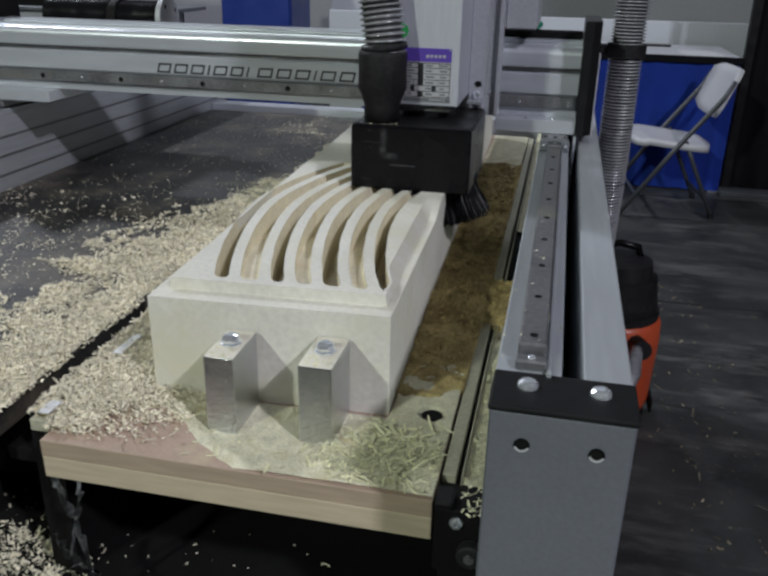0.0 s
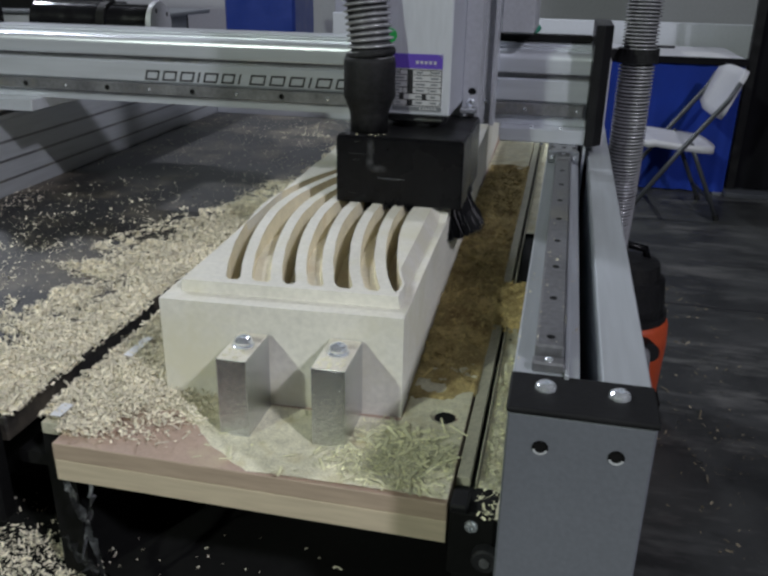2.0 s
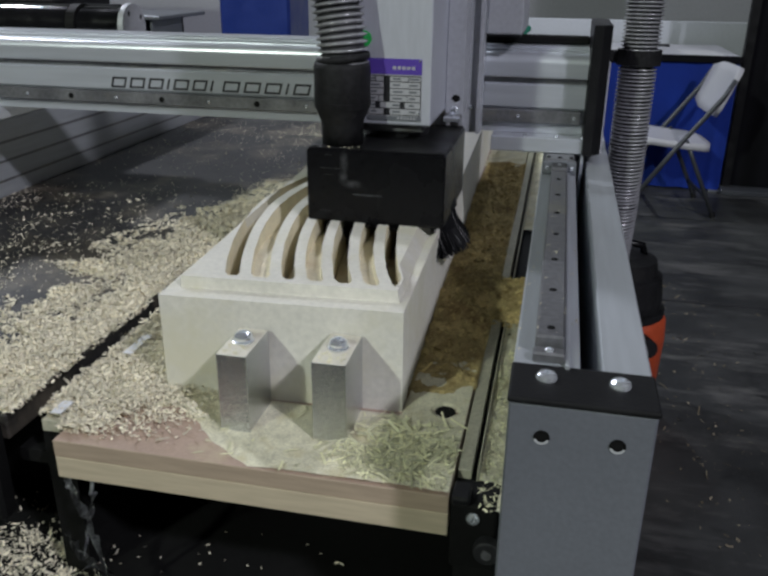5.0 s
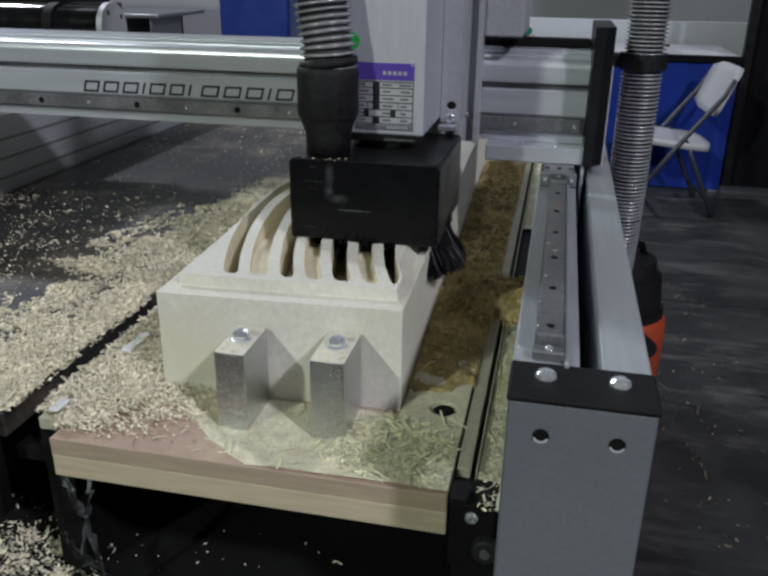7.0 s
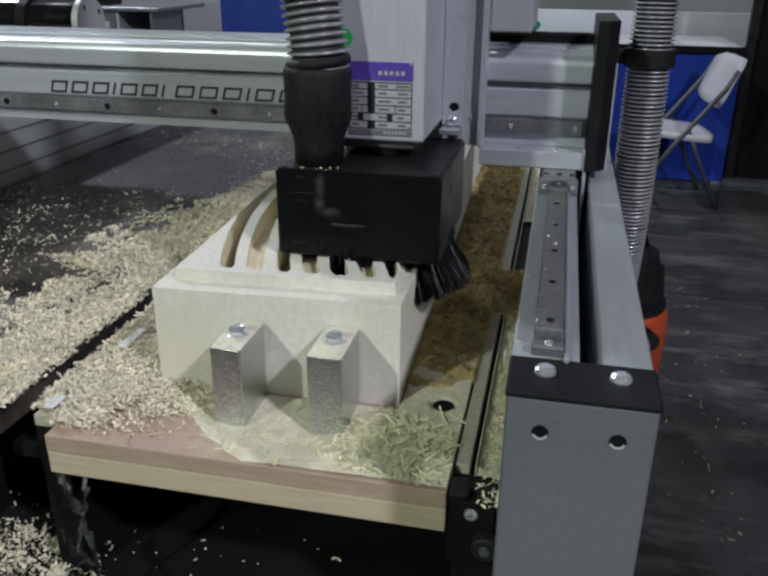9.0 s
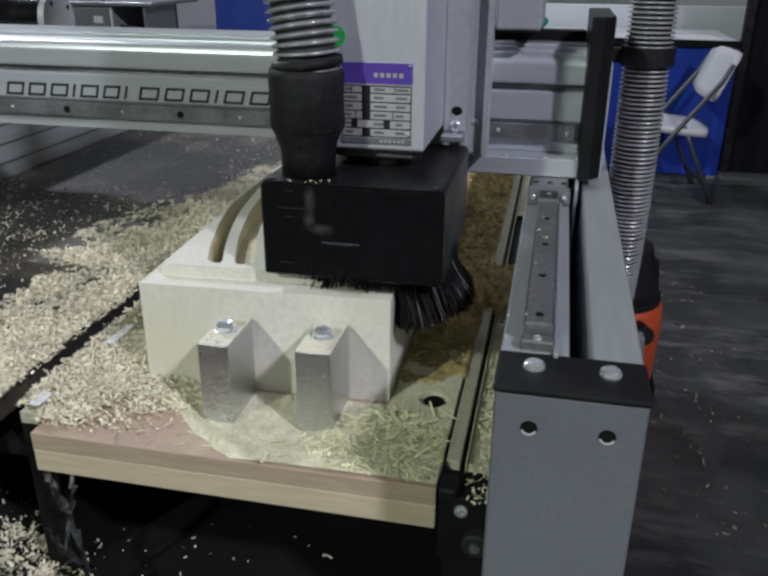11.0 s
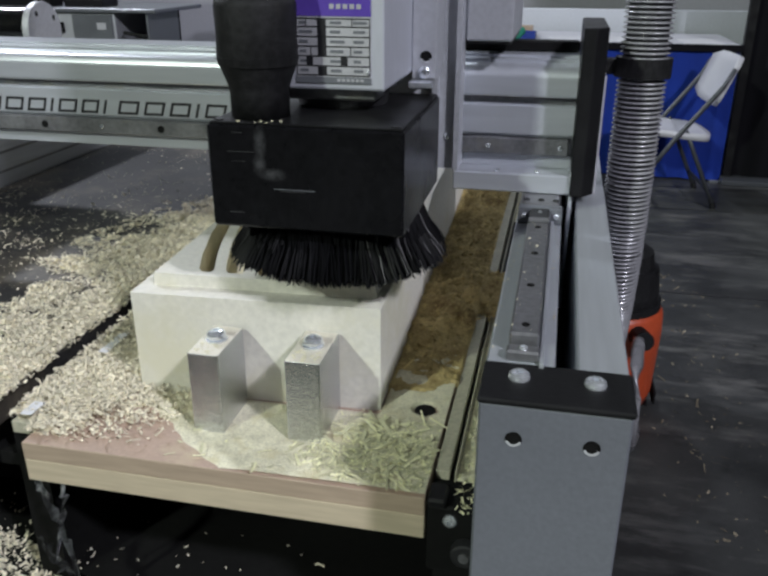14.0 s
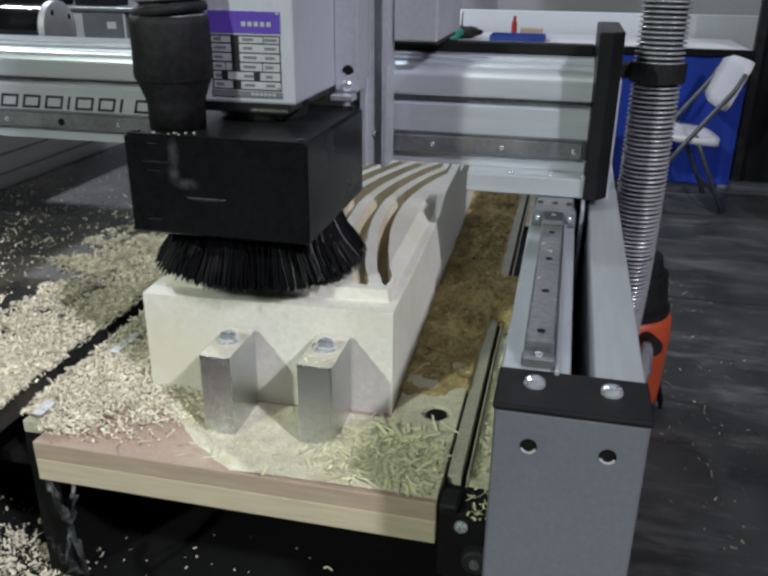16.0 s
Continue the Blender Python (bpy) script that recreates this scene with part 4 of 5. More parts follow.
side = thing("side_hose", "grey corrugated vacuum hose strapped beside the gantry", "hose")
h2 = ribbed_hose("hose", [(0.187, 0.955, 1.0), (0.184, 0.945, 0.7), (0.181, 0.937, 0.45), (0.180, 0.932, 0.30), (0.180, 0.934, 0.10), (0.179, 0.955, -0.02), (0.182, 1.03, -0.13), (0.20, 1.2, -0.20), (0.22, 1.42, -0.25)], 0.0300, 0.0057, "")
h2.parent = side
strap = part("strap", tube([(0.1800, 0.932, 0.288), (0.1800, 0.932, 0.311)], 0.0335, 28), RUBBER, side, "black rubber strap")
part("strap_arm", box(0.1340, 0.150, 0.925, 0.950, 0.290, 0.308, 0.002), RUBBER, side)
SIDE_HOSE = side


def shop_vacuum():
    v = thing("shop_vacuum", "orange shop vacuum with a black motor head", "vacuum cleaner", at=(0.284, 1.62, FLOOR))
    prof = [(0.02, 0.125), (0.06, 0.135), (0.24, 0.142), (0.30, 0.138), (0.32, 0.125)]
    part("tank", tube([(0, 0, z) for z, _ in prof], [r for _, r in prof], 36), ORANGE, v, smooth=True)
    part("rim_band", tube([(0, 0, 0.315), (0, 0, 0.335)], 0.130, 36), RUBBER, v)
    prof = [(0.335, 0.118), (0.36, 0.120), (0.43, 0.112), (0.435, 0.098), (0.475, 0.092), (0.485, 0.05)]
    part("motor_head", tube([(0, 0, z) for z, _ in prof], [r for _, r in prof], 36), RUBBER, v, "black motor head")
    part("handle", tube([(0.06, 0.02, 0.47), (0.05, 0.02, 0.505), (0.0, 0.02, 0.515), (-0.05, 0.02, 0.505), (-0.06, 0.02, 0.47)], 0.011, 10), BLACKSHOE, v, smooth=True)
    for a in range(4):
        c, s = math.cos(a * 1.571 + 0.6), math.sin(a * 1.571 + 0.6)
        part("caster", cyl((0.115 * c, 0.115 * s, 0.0), (0.115 * c, 0.115 * s, 0.03), 0.022), RUBBER, v)
    part("hose_inlet", tube([(0.06, -0.11, 0.27), (0.075, -0.19, 0.285)], 0.026, 20), RUBBER, v)
    part("hose", tube([(0.062, -0.15, 0.278), (0.056, -0.22, 0.286), (0.050, -0.29, 0.262), (0.050, -0.325, 0.19), (0.052, -0.33, 0.10), (0.056, -0.30, 0.03), (0.08, -0.20, 0.018)], 0.017, 16), HOSE, v, "smooth grey hose", smooth=True)
    part("side_panel", box(0.138, 0.146, -0.05, 0.05, 0.02, 0.06, 0.002), FRAMEBLACK, v)
    return v


shop_vacuum()

# ---------------------------------------------------------------- far background

cab = thing("control_cabinet", "grey sheet-metal control cabinet against the far side", "cabinet")
part("body", box(-3.9, -2.585, 4.0, 4.6, FLOOR + 0.06, 0.118, 0.01, 2), ALUPLATE, cab)
part("plinth", box(-3.87, -2.62, 4.03, 4.57, FLOOR, FLOOR + 0.06), FRAMEBLACK, cab)
part("door", box(-2.865, -2.60, 3.985, 3.999, FLOOR + 0.08, 0.105, 0.003), GREYSTEEL, cab)
part("rating_mark", box(-2.70, -2.64, 3.982, 3.9845, 0.02, 0.06), WHITEPLASTIC, cab)
part("lid", box(-3.92, -2.30, 3.97, 4.62, 0.1185, 0.142, 0.004), GREYSTEEL, cab, "overhanging dark lid")
part("cable_duct", box(-3.5, -3.05, 4.05, 4.2, 0.1425, 0.215, 0.006), FRAMEBLACK, cab)
part("lamp_housing", box(-2.98, -2.72, 4.1, 4.3, 0.1425, 0.19, 0.008, 2), BLACKPLATE, cab)
part("latch", box(-3.02, -2.93, 3.975, 3.999, 0.0, 0.06, 0.004), FRAMEBLACK, cab)
bay = thing("open_side_bay", "dark open sheet-metal bay beside the grey cabinet", "cabinet")
part("back", box(-2.58, -2.365, 4.40, 4.42, FLOOR, 0.118, 0.002), FRAMEBLACK, bay)
part("side", box(-2.38, -2.365, 4.0, 4.398, FLOOR, 0.118, 0.002), GREYSTEEL, bay)
part("shelf", box(-2.578, -2.382, 4.0, 4.398, -0.06, -0.045, 0.002), GREYSTEEL, bay)
part("pipe", cyl((-2.55, 4.03, 0.0), (-2.385, 4.03, -0.02), 0.012, seg=12), BLACKPLATE, bay)
blue = thing("blue_bin", "blue plastic storage bin on the hall floor", "bin")
own = prism([(-2.56, 5.45), (-1.99, 5.45), (-1.99, 5.95), (-2.56, 5.95)], "z", FLOOR, 0.42, 0.02)
part("body", own, BLUEPLASTIC, blue)
part("rim", box(-2.59, -1.96, 5.42, 5.98, 0.4205, 0.47, 0.012, 2), BLUEPLASTIC, blue)
tagged(part("white_partition", box(-2.0, -0.9, 6.6, 6.66, FLOOR, 2.2, 0.004), PANELWHITE, None), "white partition panel before the back wall", "partition")
tagged(part("dark_crate", box(-5.2, -3.45, 4.5, 5.4, FLOOR, 0.75, 0.01), BLACKPLATE, None), "large black equipment crate", "crate")

# things on the table
t0 = -0.0218
tools = thing("black_tool_bag", "black soft tool bag lying on the table", "bag")
own = bmesh.new()
bmesh.ops.create_icosphere(own, subdivisions=3, radius=1)
for v in own.verts:
    n = noise.noise(v.co * 2.1)
    v.co = Vector((-0.60 + 0.125 * v.co.x * (1 + 0.2 * n), 4.55 + 0.09 * v.co.y, t0 + 0.036 + 0.036 * v.co.z * (1 + 0.35 * n)))
    v.co.z = max(v.co.z, t0)
part("bag", own, RUBBER, tools, smooth=True)
part("antenna", cyl((-0.605, 4.55, t0 + 0.03), (-0.600, 4.55, t0 + 0.155), 0.006, 0.003), RUBBER, tools)
tray = thing("blue_tray", "flat blue plastic tray on the table", "tray")
part("base", box(-0.42, -0.09, 4.45, 4.68, t0, t0 + 0.006, 0.002), BLUEPLASTIC, tray)
for a in ((-0.42, -0.414, 4.45, 4.68), (-0.096, -0.09, 4.45, 4.68), (-0.4138, -0.0962, 4.45, 4.456), (-0.4138, -0.0962, 4.674, 4.68)):
    part("wall", box(*a, t0 + 0.0062, t0 + 0.03), BLUEPLASTIC, tray)
can = thing("red_bottle", "small red plastic bottle on the table", "bottle")
part("body", cyl((-0.30, 4.80, t0), (-0.30, 4.80, t0 + 0.09), 0.018, bevel=0.003), REDPLASTIC, can)
part("cap", cyl((-0.30, 4.80, t0 + 0.09), (-0.30, 4.80, t0 + 0.125), 0.010, bevel=0.002), REDPLASTIC, can)
ctn = thing("open_carton", "small brown carton on the table", "box")
part("box", box(-0.26, -0.12, 4.76, 4.86, t0, t0 + 0.05, 0.002), PLYTOP, ctn)
for i, (x, y, a) in enumerate(((0.10, 4.52, 6), (0.42, 4.58, -9), (0.85, 4.5, 4))):
    sheet = box(-0.105, 0.105, -0.15, 0.15, 0, 0.002)
    bmesh.ops.transform(sheet, matrix=pose(x, y, t0 + 0.0002, 0, 0, a), verts=sheet.verts)
    tagged(part("paper_sheet", sheet, PAPER, None), "white sheet of paper on the table", "paper", "papers on the table")
pen = cyl((0.52, 4.86, t0 + 0.008), (0.72, 4.86, t0 + 0.008), 0.008)
tagged(part("marker_pen", pen, INK, None), "black marker lying on the table", "marker")

cable = tube([(1.55, 2.25, FLOOR + 0.006), (1.25, 2.27, FLOOR + 0.006), (1.02, 2.29, FLOOR + 0.006), (0.93, 2.325, FLOOR + 0.006), (0.955, 2.375, FLOOR + 0.006), (1.10, 2.385, FLOOR + 0.006), (1.6, 2.37, FLOOR + 0.006)], 0.006, 8)
tagged(part("floor_cable", cable, RUBBER, None, smooth=True), "black cable looped on the concrete floor", "cable")

# ---------------------------------------------------------------- under the board

drv = thing("belt_bracket", "black bracket with a screw and roller beside the board", "bracket")
part("bracket", box(0.0042, 0.0445, 0.000, 0.040, -0.075, -0.006, 0.002), FRAMEBLACK, drv)
part("ear", box(0.0042, 0.020, -0.004, 0.022, -0.0055, 0.003, 0.002), BLACKPLATE, drv)
socket_screw("bracket_screw", drv, 0.024, 0.000, -0.019, 0.0062, "-y")
part("roller", cyl((0.038, -0.012, -0.046), (0.038, 0.0, -0.046), 0.012, bevel=0.002), BEARDARK, drv)
part("roller_hub", cyl((0.038, -0.0140, -0.046), (0.038, -0.012, -0.046), 0.0045), STEEL, drv)
part("stay", box(0.006, 0.044, 0.0402, 0.07, -0.19, -0.01), FRAMEBLACK, drv)
FILM = mat("dusty_film", (0.16, 0.165, 0.175), 0.28, 0, 0.6, 40, 200, 0.5, stain=(0.03, 0.03, 0.032), stain_at=0.50)


def film_strip(points, width, seed):
    """A crumpled thin strip of film along points, with ragged edges and a little thickness."""
    own = bmesh.new()
    rf = random.Random(seed)
    pts = [Vector(p) for p in points]
    line = [pts[i].lerp(pts[i + 1], k / 5) for i in range(len(pts) - 1) for k in range(5)] + [pts[-1]]
    rows = []
    for i, p in enumerate(line):
        w = width * (0.35 + 0.65 * math.sin(math.pi * (i + 0.6) / (len(line) + 0.4))) * rf.uniform(0.6, 1.25)
        rows.append([own.verts.new(p + Vector((w * (u - 1.5) / 1.5, rf.gauss(0, 0.0022), rf.gauss(0, 0.0015)))) for u in range(4)])
    for a, b in zip(rows, rows[1:]):
        for u in range(3):
            own.faces.new((a[u], a[u + 1], b[u + 1], b[u]))
    bmesh.ops.solidify(own, geom=own.faces[:], thickness=0.0004)
    return own


web = thing("torn_film", "torn dusty grey film hanging under the board", "film")
part("strip", film_strip([(-0.384, 0.012, -0.040), (-0.374, 0.006, -0.062), (-0.358, 0.0, -0.088), (-0.348, -0.004, -0.118), (-0.340, -0.010, -0.1895)], 0.0055, 1), FILM, web, smooth=True)
part("strip", film_strip([(-0.352, 0.008, -0.039), (-0.350, 0.002, -0.066), (-0.356, -0.002, -0.092), (-0.364, -0.006, -0.130)], 0.0028, 2), FILM, web, smooth=True)
part("strip", film_strip([(-0.392, 0.010, -0.120), (-0.372, 0.002, -0.140), (-0.350, -0.004, -0.146), (-0.326, -0.008, -0.152), (-0.312, -0.010, -0.189)], 0.0085, 3), FILM, web, smooth=True)

# ---------------------------------------------------------------- shavings


def shavings(name, spots, label, size=(0.0045, 0.0016), seed=1, material=None, lift=1.0):
    """Loose curled shavings: spots is a list of (x, y, z, scale)."""
    rng = np.random.default_rng(seed)
    n = len(spots)
    s = np.array(spots)
    ang = rng.uniform(0, math.tau, n)
    tilt = rng.normal(0, 0.35 * lift, n)
    roll = rng.normal(0, 0.5 * lift, n)
    ln = rng.gamma(4, size[0] / 4, n) * s[:, 3]
    wd = size[1] * rng.uniform(0.6, 1.6, n) * s[:, 3]
    curl = rng.uniform(-0.5, 0.9, n) * lift
    verts = np.zeros((n, 6, 3))
    for j, u in enumerate((-1, 0, 1)):
        for k, w in enumerate((-1, 1)):
            lx, ly = ln * u, wd * w
            lz = curl * ln * 0.45 * u * u + np.sin(roll) * wd * w + np.sin(tilt) * ln * u
            verts[:, j * 2 + k, 0] = s[:, 0] + lx * np.cos(ang) - ly * np.sin(ang)
            verts[:, j * 2 + k, 1] = s[:, 1] + lx * np.sin(ang) + ly * np.cos(ang)
            verts[:, j * 2 + k, 2] = lz
    low = verts[:, :, 2].min(axis=1)
    verts[:, :, 2] += (s[:, 2] - low + 0.0002)[:, None]
    base = (np.arange(n) * 6)[:, None]
    faces = np.concatenate([base + np.array([0, 1, 3, 2]), base + np.array([2, 3, 5, 4])])
    me = bpy.data.meshes.new(name)
    me.from_pydata(verts.reshape(-1, 3).tolist(), [], faces.tolist())
    me.materials.append(material or CHIP)
    return tagged(new(name, me), label, "shavings", kind="stuff")


def dust_pile(name, x0, x1, y0, y1, z, height, label, nx=60, ny=60, seed=0, keep=None, material=None):
    """An uneven low heap of sawdust: height(x, y) gives its depth; below zero there is none."""
    verts, faces, idx = [], [], {}
    for j in range(ny + 1):
        for i in range(nx + 1):
            x, y = x0 + (x1 - x0) * i / nx, y0 + (y1 - y0) * j / ny
            h = max(height(x, y), -0.002)
            verts.append((x, y, z + h))
    for j in range(ny):
        for i in range(nx):
            q = (j * (nx + 1) + i, j * (nx + 1) + i + 1, (j + 1) * (nx + 1) + i + 1, (j + 1) * (nx + 1) + i)
            if max(verts[k][2] for k in q) > z:
                faces.append(q)
    me = bpy.data.meshes.new(name)
    me.from_pydata(verts, [], faces)
    me.materials.append(material or DUST)
    for p in me.polygons:
        p.use_smooth = True
    return tagged(new(name, me), label, "sawdust", kind="stuff")


def bed_depth(x, y):
    """How thickly the shavings lie on the black bed, 0 to 1: a band along the board that thins out to clumps."""
    d = -0.450 - x
    wide = 0.255 - 0.165 * min(max((y - 0.50) / 0.55, 0), 1) - 0.03 * min(max((y - 1.1) / 0.4, 0), 1) + 0.05 * nz(x, y, 5)
    a = max(0.0, 1 - d / wide) ** 0.8
    far = 0.34 * max(0.0, 1 - abs(y - 1.5) / 0.35) * max(0.0, 1 - abs(x + 0.6) / 0.35)
    return max(a, far)


def clumps(x, y):
    return 1.1 * bed_depth(x, y) - 0.46 + 0.40 * nz(x, y, 20, 1) + 0.36 * nz(x, y, 50, 5) + 0.30 * nz(x, y, 130, 8)


rng = random.Random(11)
spots = []
while len(spots) < 60000:
    x, y = rng.uniform(-0.985, -0.446), rng.uniform(0.03, 1.72) if rng.random() < 0.45 else rng.uniform(0.03, 0.8)
    c = clumps(x, y)
    if rng.random() < (0.10 + 1.5 * c if c > 0 else 0.007 + 0.05 * max(nz(x, y, 9, 3), 0) + 0.10 * max(0, y - 1.0) * max(nz(x, y, 24, 6), 0)):
        if x > -0.456 and rng.random() < 0.6 + nz(x, y, 30):
            continue
        spots.append((x, y, min(max(c, 0), 0.5) * rng.uniform(0.2, 1) * 0.014, rng.uniform(0.6, 1.5) * (1.0 if y < 0.8 else 0.85)))
shavings("bed_shavings", spots, "pale curled wood shavings in clumps over the black bed", (0.0014, 0.00065), 2)
dust_pile("bed_sawdust", -0.985, -0.454, 0.032, 1.70, 0.0, lambda x, y: 0.011 * min(clumps(x, y) - 0.24, 0.4) + 0.0020 * nz(x, y, 160), "pale sawdust in uneven clumps along the black bed", 190, 420)

spots = []
while len(spots) < 20000:
    x, y = rng.uniform(-0.421, -0.24), rng.uniform(0.012, 0.60)
    edge = -0.375 + 0.085 * max(0, 1 - abs(y - 0.095) / 0.08)
    p = 1.0 if x < edge + 0.03 * nz(x, y, 18) and x < -0.322 else 0.6 * max(0, 1 - (x - edge) / 0.12) ** 1.8 * (0.6 + 1.2 * max(nz(x, y, 60, 2), 0))
    if y > 0.125 and x > -0.324:
        p = 0
    if x < -0.386 and y < 0.035:
        p = 0
    if rng.random() < p:
        spots.append((x, y, rng.uniform(0, 0.010), rng.uniform(0.7, 1.3)))
shavings("board_shavings", spots, "thick pale shavings heaped on the board's edge", (0.0019, 0.00065), 3)
dust_pile("board_sawdust", -0.419, -0.255, 0.03, 1.0, 0.0, lambda x, y: -1 if (y > 0.112 and x > -0.321) else 0.001 + 0.005 * max(0, 1 - abs(x + 0.375) / 0.05) - 0.06 * max(0, x + 0.345 - 0.05 * max(0, 1 - abs(y - 0.10) / 0.05)) + 0.004 * nz(x, y, 35) - 0.14 * max(0, 0.085 - y) - (0.03 if y < 0.045 and x < -0.38 else 0), "pale sawdust heaped beside the block", 60, 200)

# shavings tinted yellow-green, with the colour of the lamp light put in
STRAW = mat("straw_shavings", (0.72, 0.70, 0.47), 0.85, 0, 0.1, 30, 200, 0, rand=0.35, spec=0.15)
spots = []
while len(spots) < 1150:
    x, y = rng.uniform(-0.245, 0.0), rng.uniform(0.004, 0.115)
    d = min(1.0, 1.5 * max(0, 1 - math.hypot((x + 0.052) / 0.085, (y - 0.055) / 0.075))) * (0.55 + 0.7 * nz(x, y, 22, 2)) + 0.010
    if rng.random() < d:
        spots.append((x, y, 0.0026 + rng.uniform(0, 0.0022), rng.uniform(0.7, 1.7)))
shavings("front_shavings", spots, "thin straw-like shavings lying before the clamps", (0.0036, 0.0006), 4, STRAW, 0.35)
dust_pile("front_sawdust", -0.32, 0.0015, 0.003, 0.26, 0.0, lambda x, y: -1 if (y > 0.118 and x < -0.0635) or math.hypot(x + 0.0209, y - 0.1377) < 0.0125 else 0.0014 + 0.0020 * max(0, 1 - abs(x + 0.05) / 0.13) + 0.0007 * nz(x, y, 40) - 0.05 * max(0, -(x + 0.172) - 1.28 * (y - 0.012) + 0.006 * nz(x, y, 30)), "yellowish sawdust film on the board before the block", 120, 90)


def trough(x, y):
    heap = 0.027 * max(0, 1 - abs(y - 0.43) / 0.16) * max(0, 1 - abs(x + 0.01) / 0.09)
    heap += 0.010 * max(0, 1 - abs(y - 1.0) / 0.22)
    if x > 0.004:
        heap = 0.022 * max(0, 1 - abs(y - 0.45) / 0.085) - 0.004
    return 0.0040 + heap * (0.7 + 0.9 * nz(x, y, 22)) + 0.0050 * nz(x, y, 38) + 0.0022 * nz(x, y, 110)


# brown dust, its colour deepened for shade; slanted near edge follows the block's shadow
BROWNDUST = mat("brown_shaded_sawdust", (0.48, 0.375, 0.18), 0.95, 0, 0.45, 30, 420, 1.0, spec=0.1, stain=(0.26, 0.185, 0.085), stain_at=0.57)
dust_pile("trough_sawdust", -0.082, 0.044, 0.135, 1.27, 0.0, lambda x, y: -1 if y < 0.150 + 0.55 * (x + 0.066) + 0.02 * nz(x, y, 30) or math.hypot(x + 0.0209, y - 0.1377) < 0.014 or x < -0.066 - 0.021 * (y - 0.128) or (x > 0.004 and (y < 0.38 or y > 0.52)) else trough(x, y), "brown sawdust filling the gap beside the block, deepened for its shade", 50, 320, material=BROWNDUST)
spots = []
while len(spots) < 6000:
    x, y = rng.uniform(-0.078, 0.042), rng.uniform(0.20, 1.25)
    if x < -0.064 - 0.021 * (y - 0.128) or (x > 0.004 and (y < 0.36 or y > 0.54)):
        continue
    spots.append((x, y, max(trough(x, y), 0) - 0.001, rng.uniform(0.5, 1.1)))
# the same brown, with part of the trough's shade in it
shavings("trough_shavings", spots, "brown shavings in the gap beside the block, deepened for its shade", (0.0030, 0.0010), 6, mat("brown_shaded_shavings", (0.47, 0.37, 0.17), 0.9, 0, 0.1, rand=0.45, spec=0.1))

spots = [(rng.uniform(0.026, 0.0475), rng.uniform(-0.005, 0.3), -0.008 + rng.uniform(0, 0.006), rng.uniform(0.7, 1.2)) for i in range(420)]
shavings("gutter_shavings", spots, "pale shavings caught between track and rail", (0.0024, 0.0007), 7, STRAW, 0.6)
dust_pile("gutter_sawdust", 0.0242, 0.0478, 0.0, 0.5, -0.010, lambda x, y: 0.002 + 0.004 * nz(x, y, 50), "pale sawdust lying in the gutter beside the rail", 10, 100)
dust_pile("gutter_sawdust", 0.0242, 0.0478, 0.80, 1.72, -0.010, lambda x, y: 0.002 + 0.004 * nz(x, y, 50), "pale sawdust lying in the far part of the gutter", 10, 160)
spots = []
while len(spots) < 2600:
    x, y = rng.uniform(-0.70, -0.12), rng.uniform(-0.10, 0.14)
    if rng.random() < max(0.012 if x < -0.40 else 0.0015, (0.9 - math.hypot((x + 0.47) / 0.13, (y - 0.02) / 0.09)) * (0.25 + 1.9 * max(nz(x, y, 40, 6), 0))):
        spots.append((x, y, -0.19 + rng.uniform(0, 0.004), rng.uniform(0.7, 1.3)))
shavings("tray_shavings", spots, "pale shavings fallen on the black tray below", (0.0017, 0.0007), 8)
# pale dust; starting it here also lightens the lit far end of the trough
dust_pile("far_sawdust", -0.088, 0.0015, 1.24, 1.615, 0.0, lambda x, y: 0.0012 + 0.001 * nz(x, y, 40), "thin pale sawdust on the far end of the board", 20, 50)
spots = [(RX0 + rng.uniform(0.0005, 0.0485), rng.uniform(-0.012, 0.33), RZ, rng.uniform(0.3, 0.8)) for i in range(170)]
spots = [(x, y, RZ + 0.0166 if RX0 + 0.0145 < x < RX0 + 0.0365 else RZ + 0.0003, k) for x, y, z, k in spots]
shavings("rail_dust", spots, "fine pale dust specks on the side rail", (0.0012, 0.0006), 12)
spots = []
while len(spots) < 260:
    x, y = rng.uniform(0.40, 1.2), rng.uniform(1.0, 2.7)
    if rng.random() < max(0.05, 1 - abs(x - 0.56) / 0.2) * max(0.1, 0.6 + nz(x, y, 5, 7)):
        spots.append((x, y, FLOOR, rng.uniform(0.7, 2.2)))
shavings("floor_shavings", spots, "pale shavings strewn over the concrete floor", (0.0032, 0.0009), 15, mat("trodden_shavings", (0.26, 0.225, 0.16), 0.9, 0, 0.2, 30, 200, 0, rand=0.5, spec=0.1))
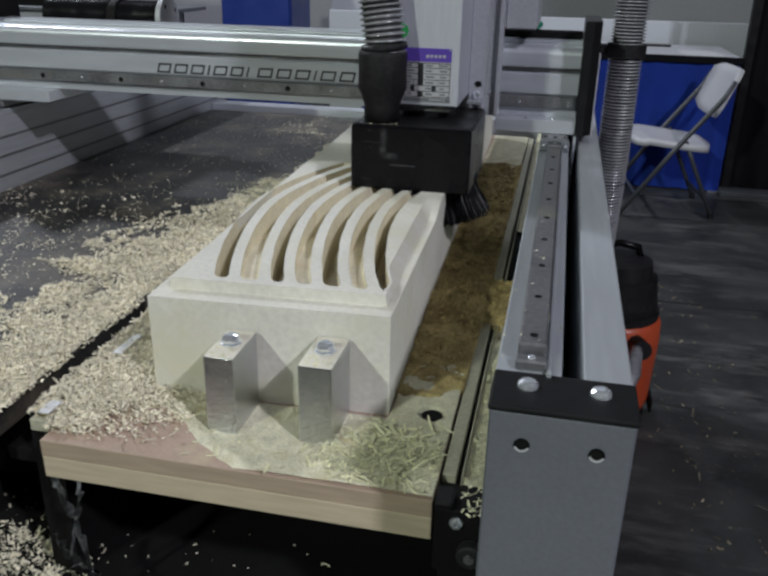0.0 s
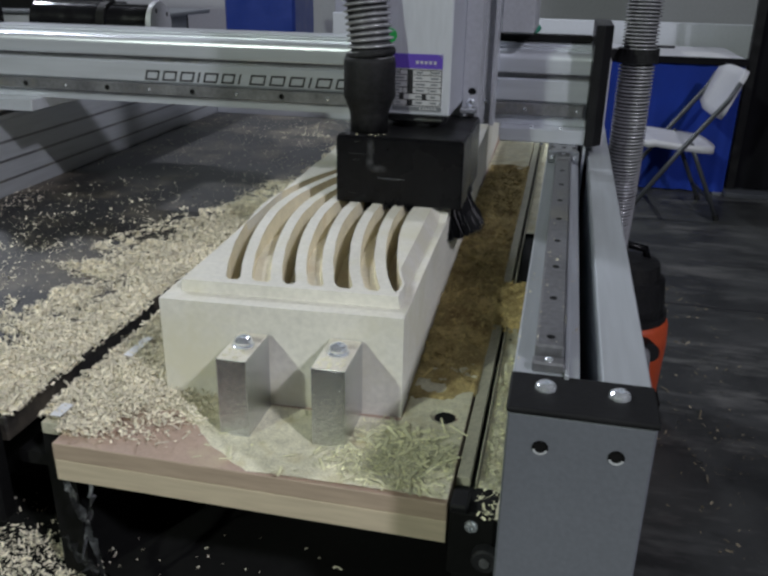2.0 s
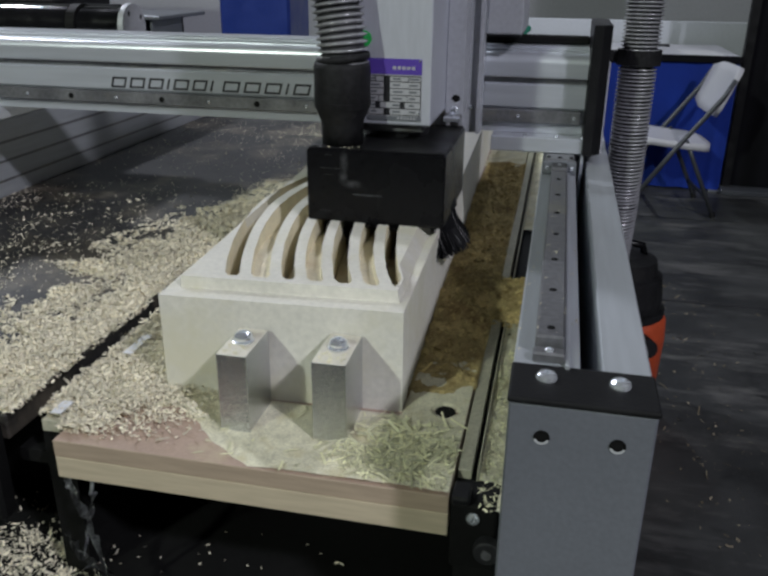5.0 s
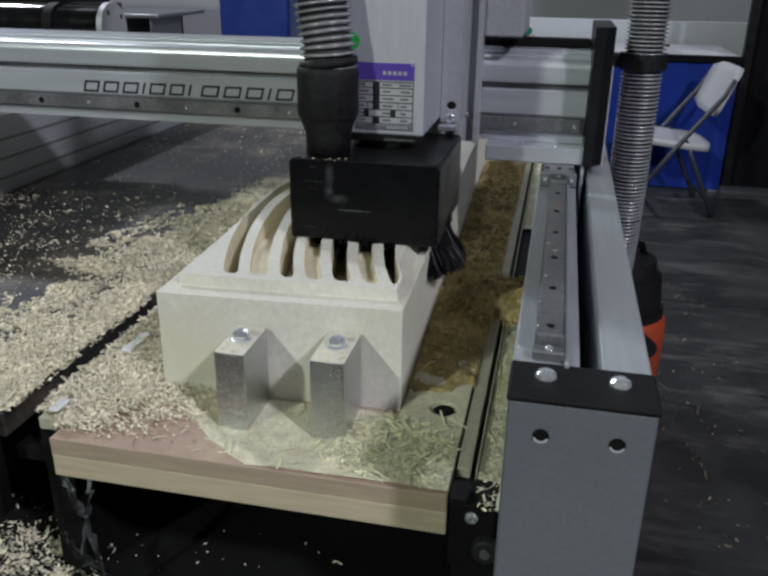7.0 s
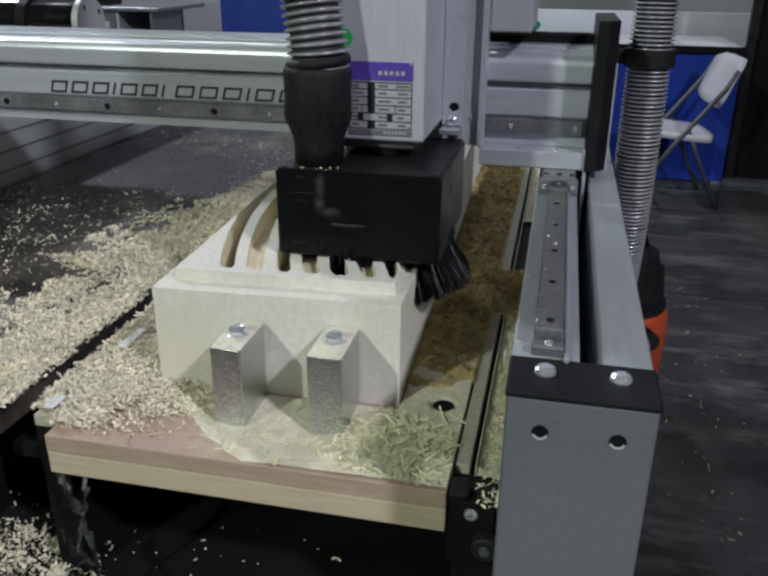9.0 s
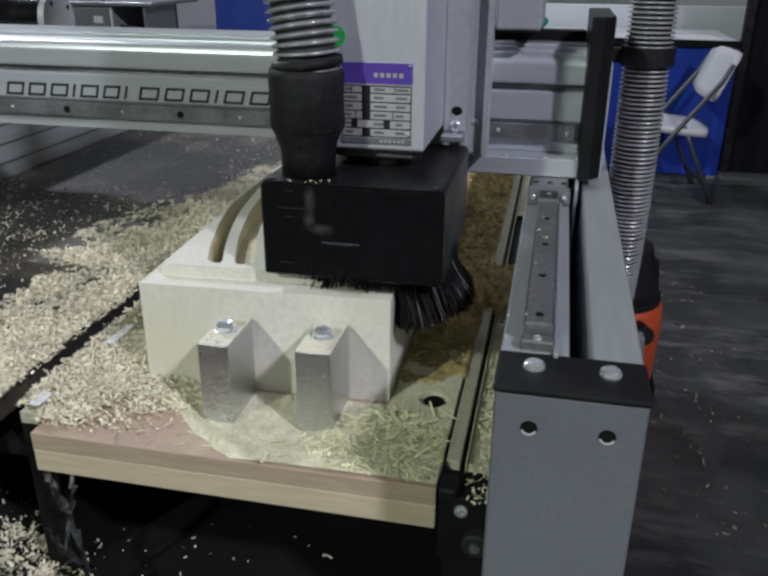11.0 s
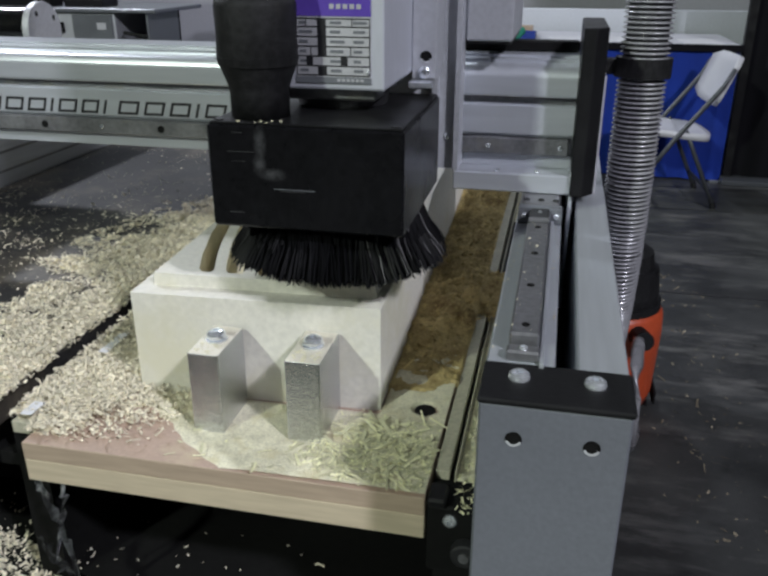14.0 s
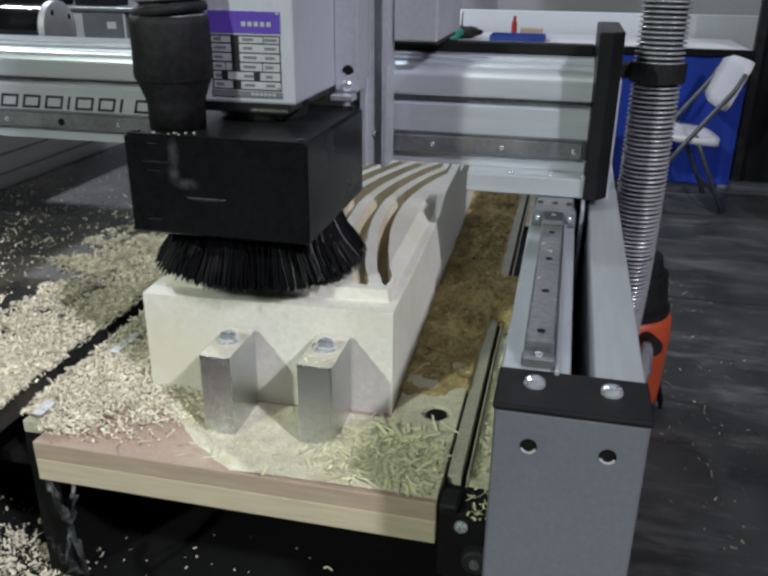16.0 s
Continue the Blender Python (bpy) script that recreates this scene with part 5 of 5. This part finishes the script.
# two stripped white tape ends on the track
tape = thing("white_tape", "white strip of tape half buried in shavings", "tape")
part("strip", box(-0.4035, -0.3915, 0.030, 0.054, 0.0100, 0.0106), PAPER, tape)
part("strip", box(-0.4000, -0.3890, 0.165, 0.215, 0.0100, 0.0106), PAPER, tape)


# ---------------------------------------------------------------- what moves

SLIDE = [
    # seconds, gantry along the bed, slide along the gantry, head up
    (0, 0.0000, 0.0000, 0.0000),
    (0.5, -0.0220, -0.0041, -0.0006),
    (1, -0.0392, -0.0085, 0.0004),
    (1.5, -0.0575, -0.0123, 0.0007),
    (2, -0.0748, -0.0146, 0.0003),
    (2.5, -0.0929, -0.0167, -0.0004),
    (3, -0.1088, -0.0188, -0.0005),
    (3.5, -0.1270, -0.0201, -0.0003),
    (4, -0.1432, -0.0209, -0.0006),
    (6.5, -0.2354, -0.0179, -0.0003),
    (7, -0.2554, -0.0155, -0.0002),
    (7.5, -0.2736, -0.0122, -0.0003),
    (8, -0.2931, -0.0087, 0.0002),
    (8.5, -0.3123, -0.0050, 0.0002),
    (11, -0.4038, 0.0228, 0.0011),
    (11.5, -0.4218, 0.0296, 0.0012),
    (12, -0.4392, 0.0338, 0.0013),
    (12.5, -0.4457, 0.0268, 0.0014),
    (13, -0.4450, 0.0263, 0.0331),
    (13.5, -0.4472, 0.0252, 0.0715),
    (14, -0.4434, 0.0032, 0.0716),
    (14.5, -0.4366, -0.0698, 0.0700),
    (15, -0.4364, -0.0964, 0.0683),
    (15.5, -0.4369, -0.0961, 0.0624),
    (16, -0.4357, -0.0965, 0.0566),
]


def motions():
    walk(GANTRY, [(t, pose(0, g, 0)) for t, g, h, z in SLIDE])
    walk(SIDE_HOSE, [(t, pose(0, g, 0)) for t, g, h, z in SLIDE])
    walk(CARRIAGE, [(t, pose(h, g, 0)) for t, g, h, z in SLIDE])
    walk(HEAD, [(t, pose(h, g, z)) for t, g, h, z in SLIDE])
    walk(BRUSH, [(t, pose(0, 0, max(0.0, 0.045 - z))) for t, g, h, z in SLIDE])
    walk(DUST_HOSE, [(t, pose(h, g, z)) for t, g, h, z in SLIDE])


motions()
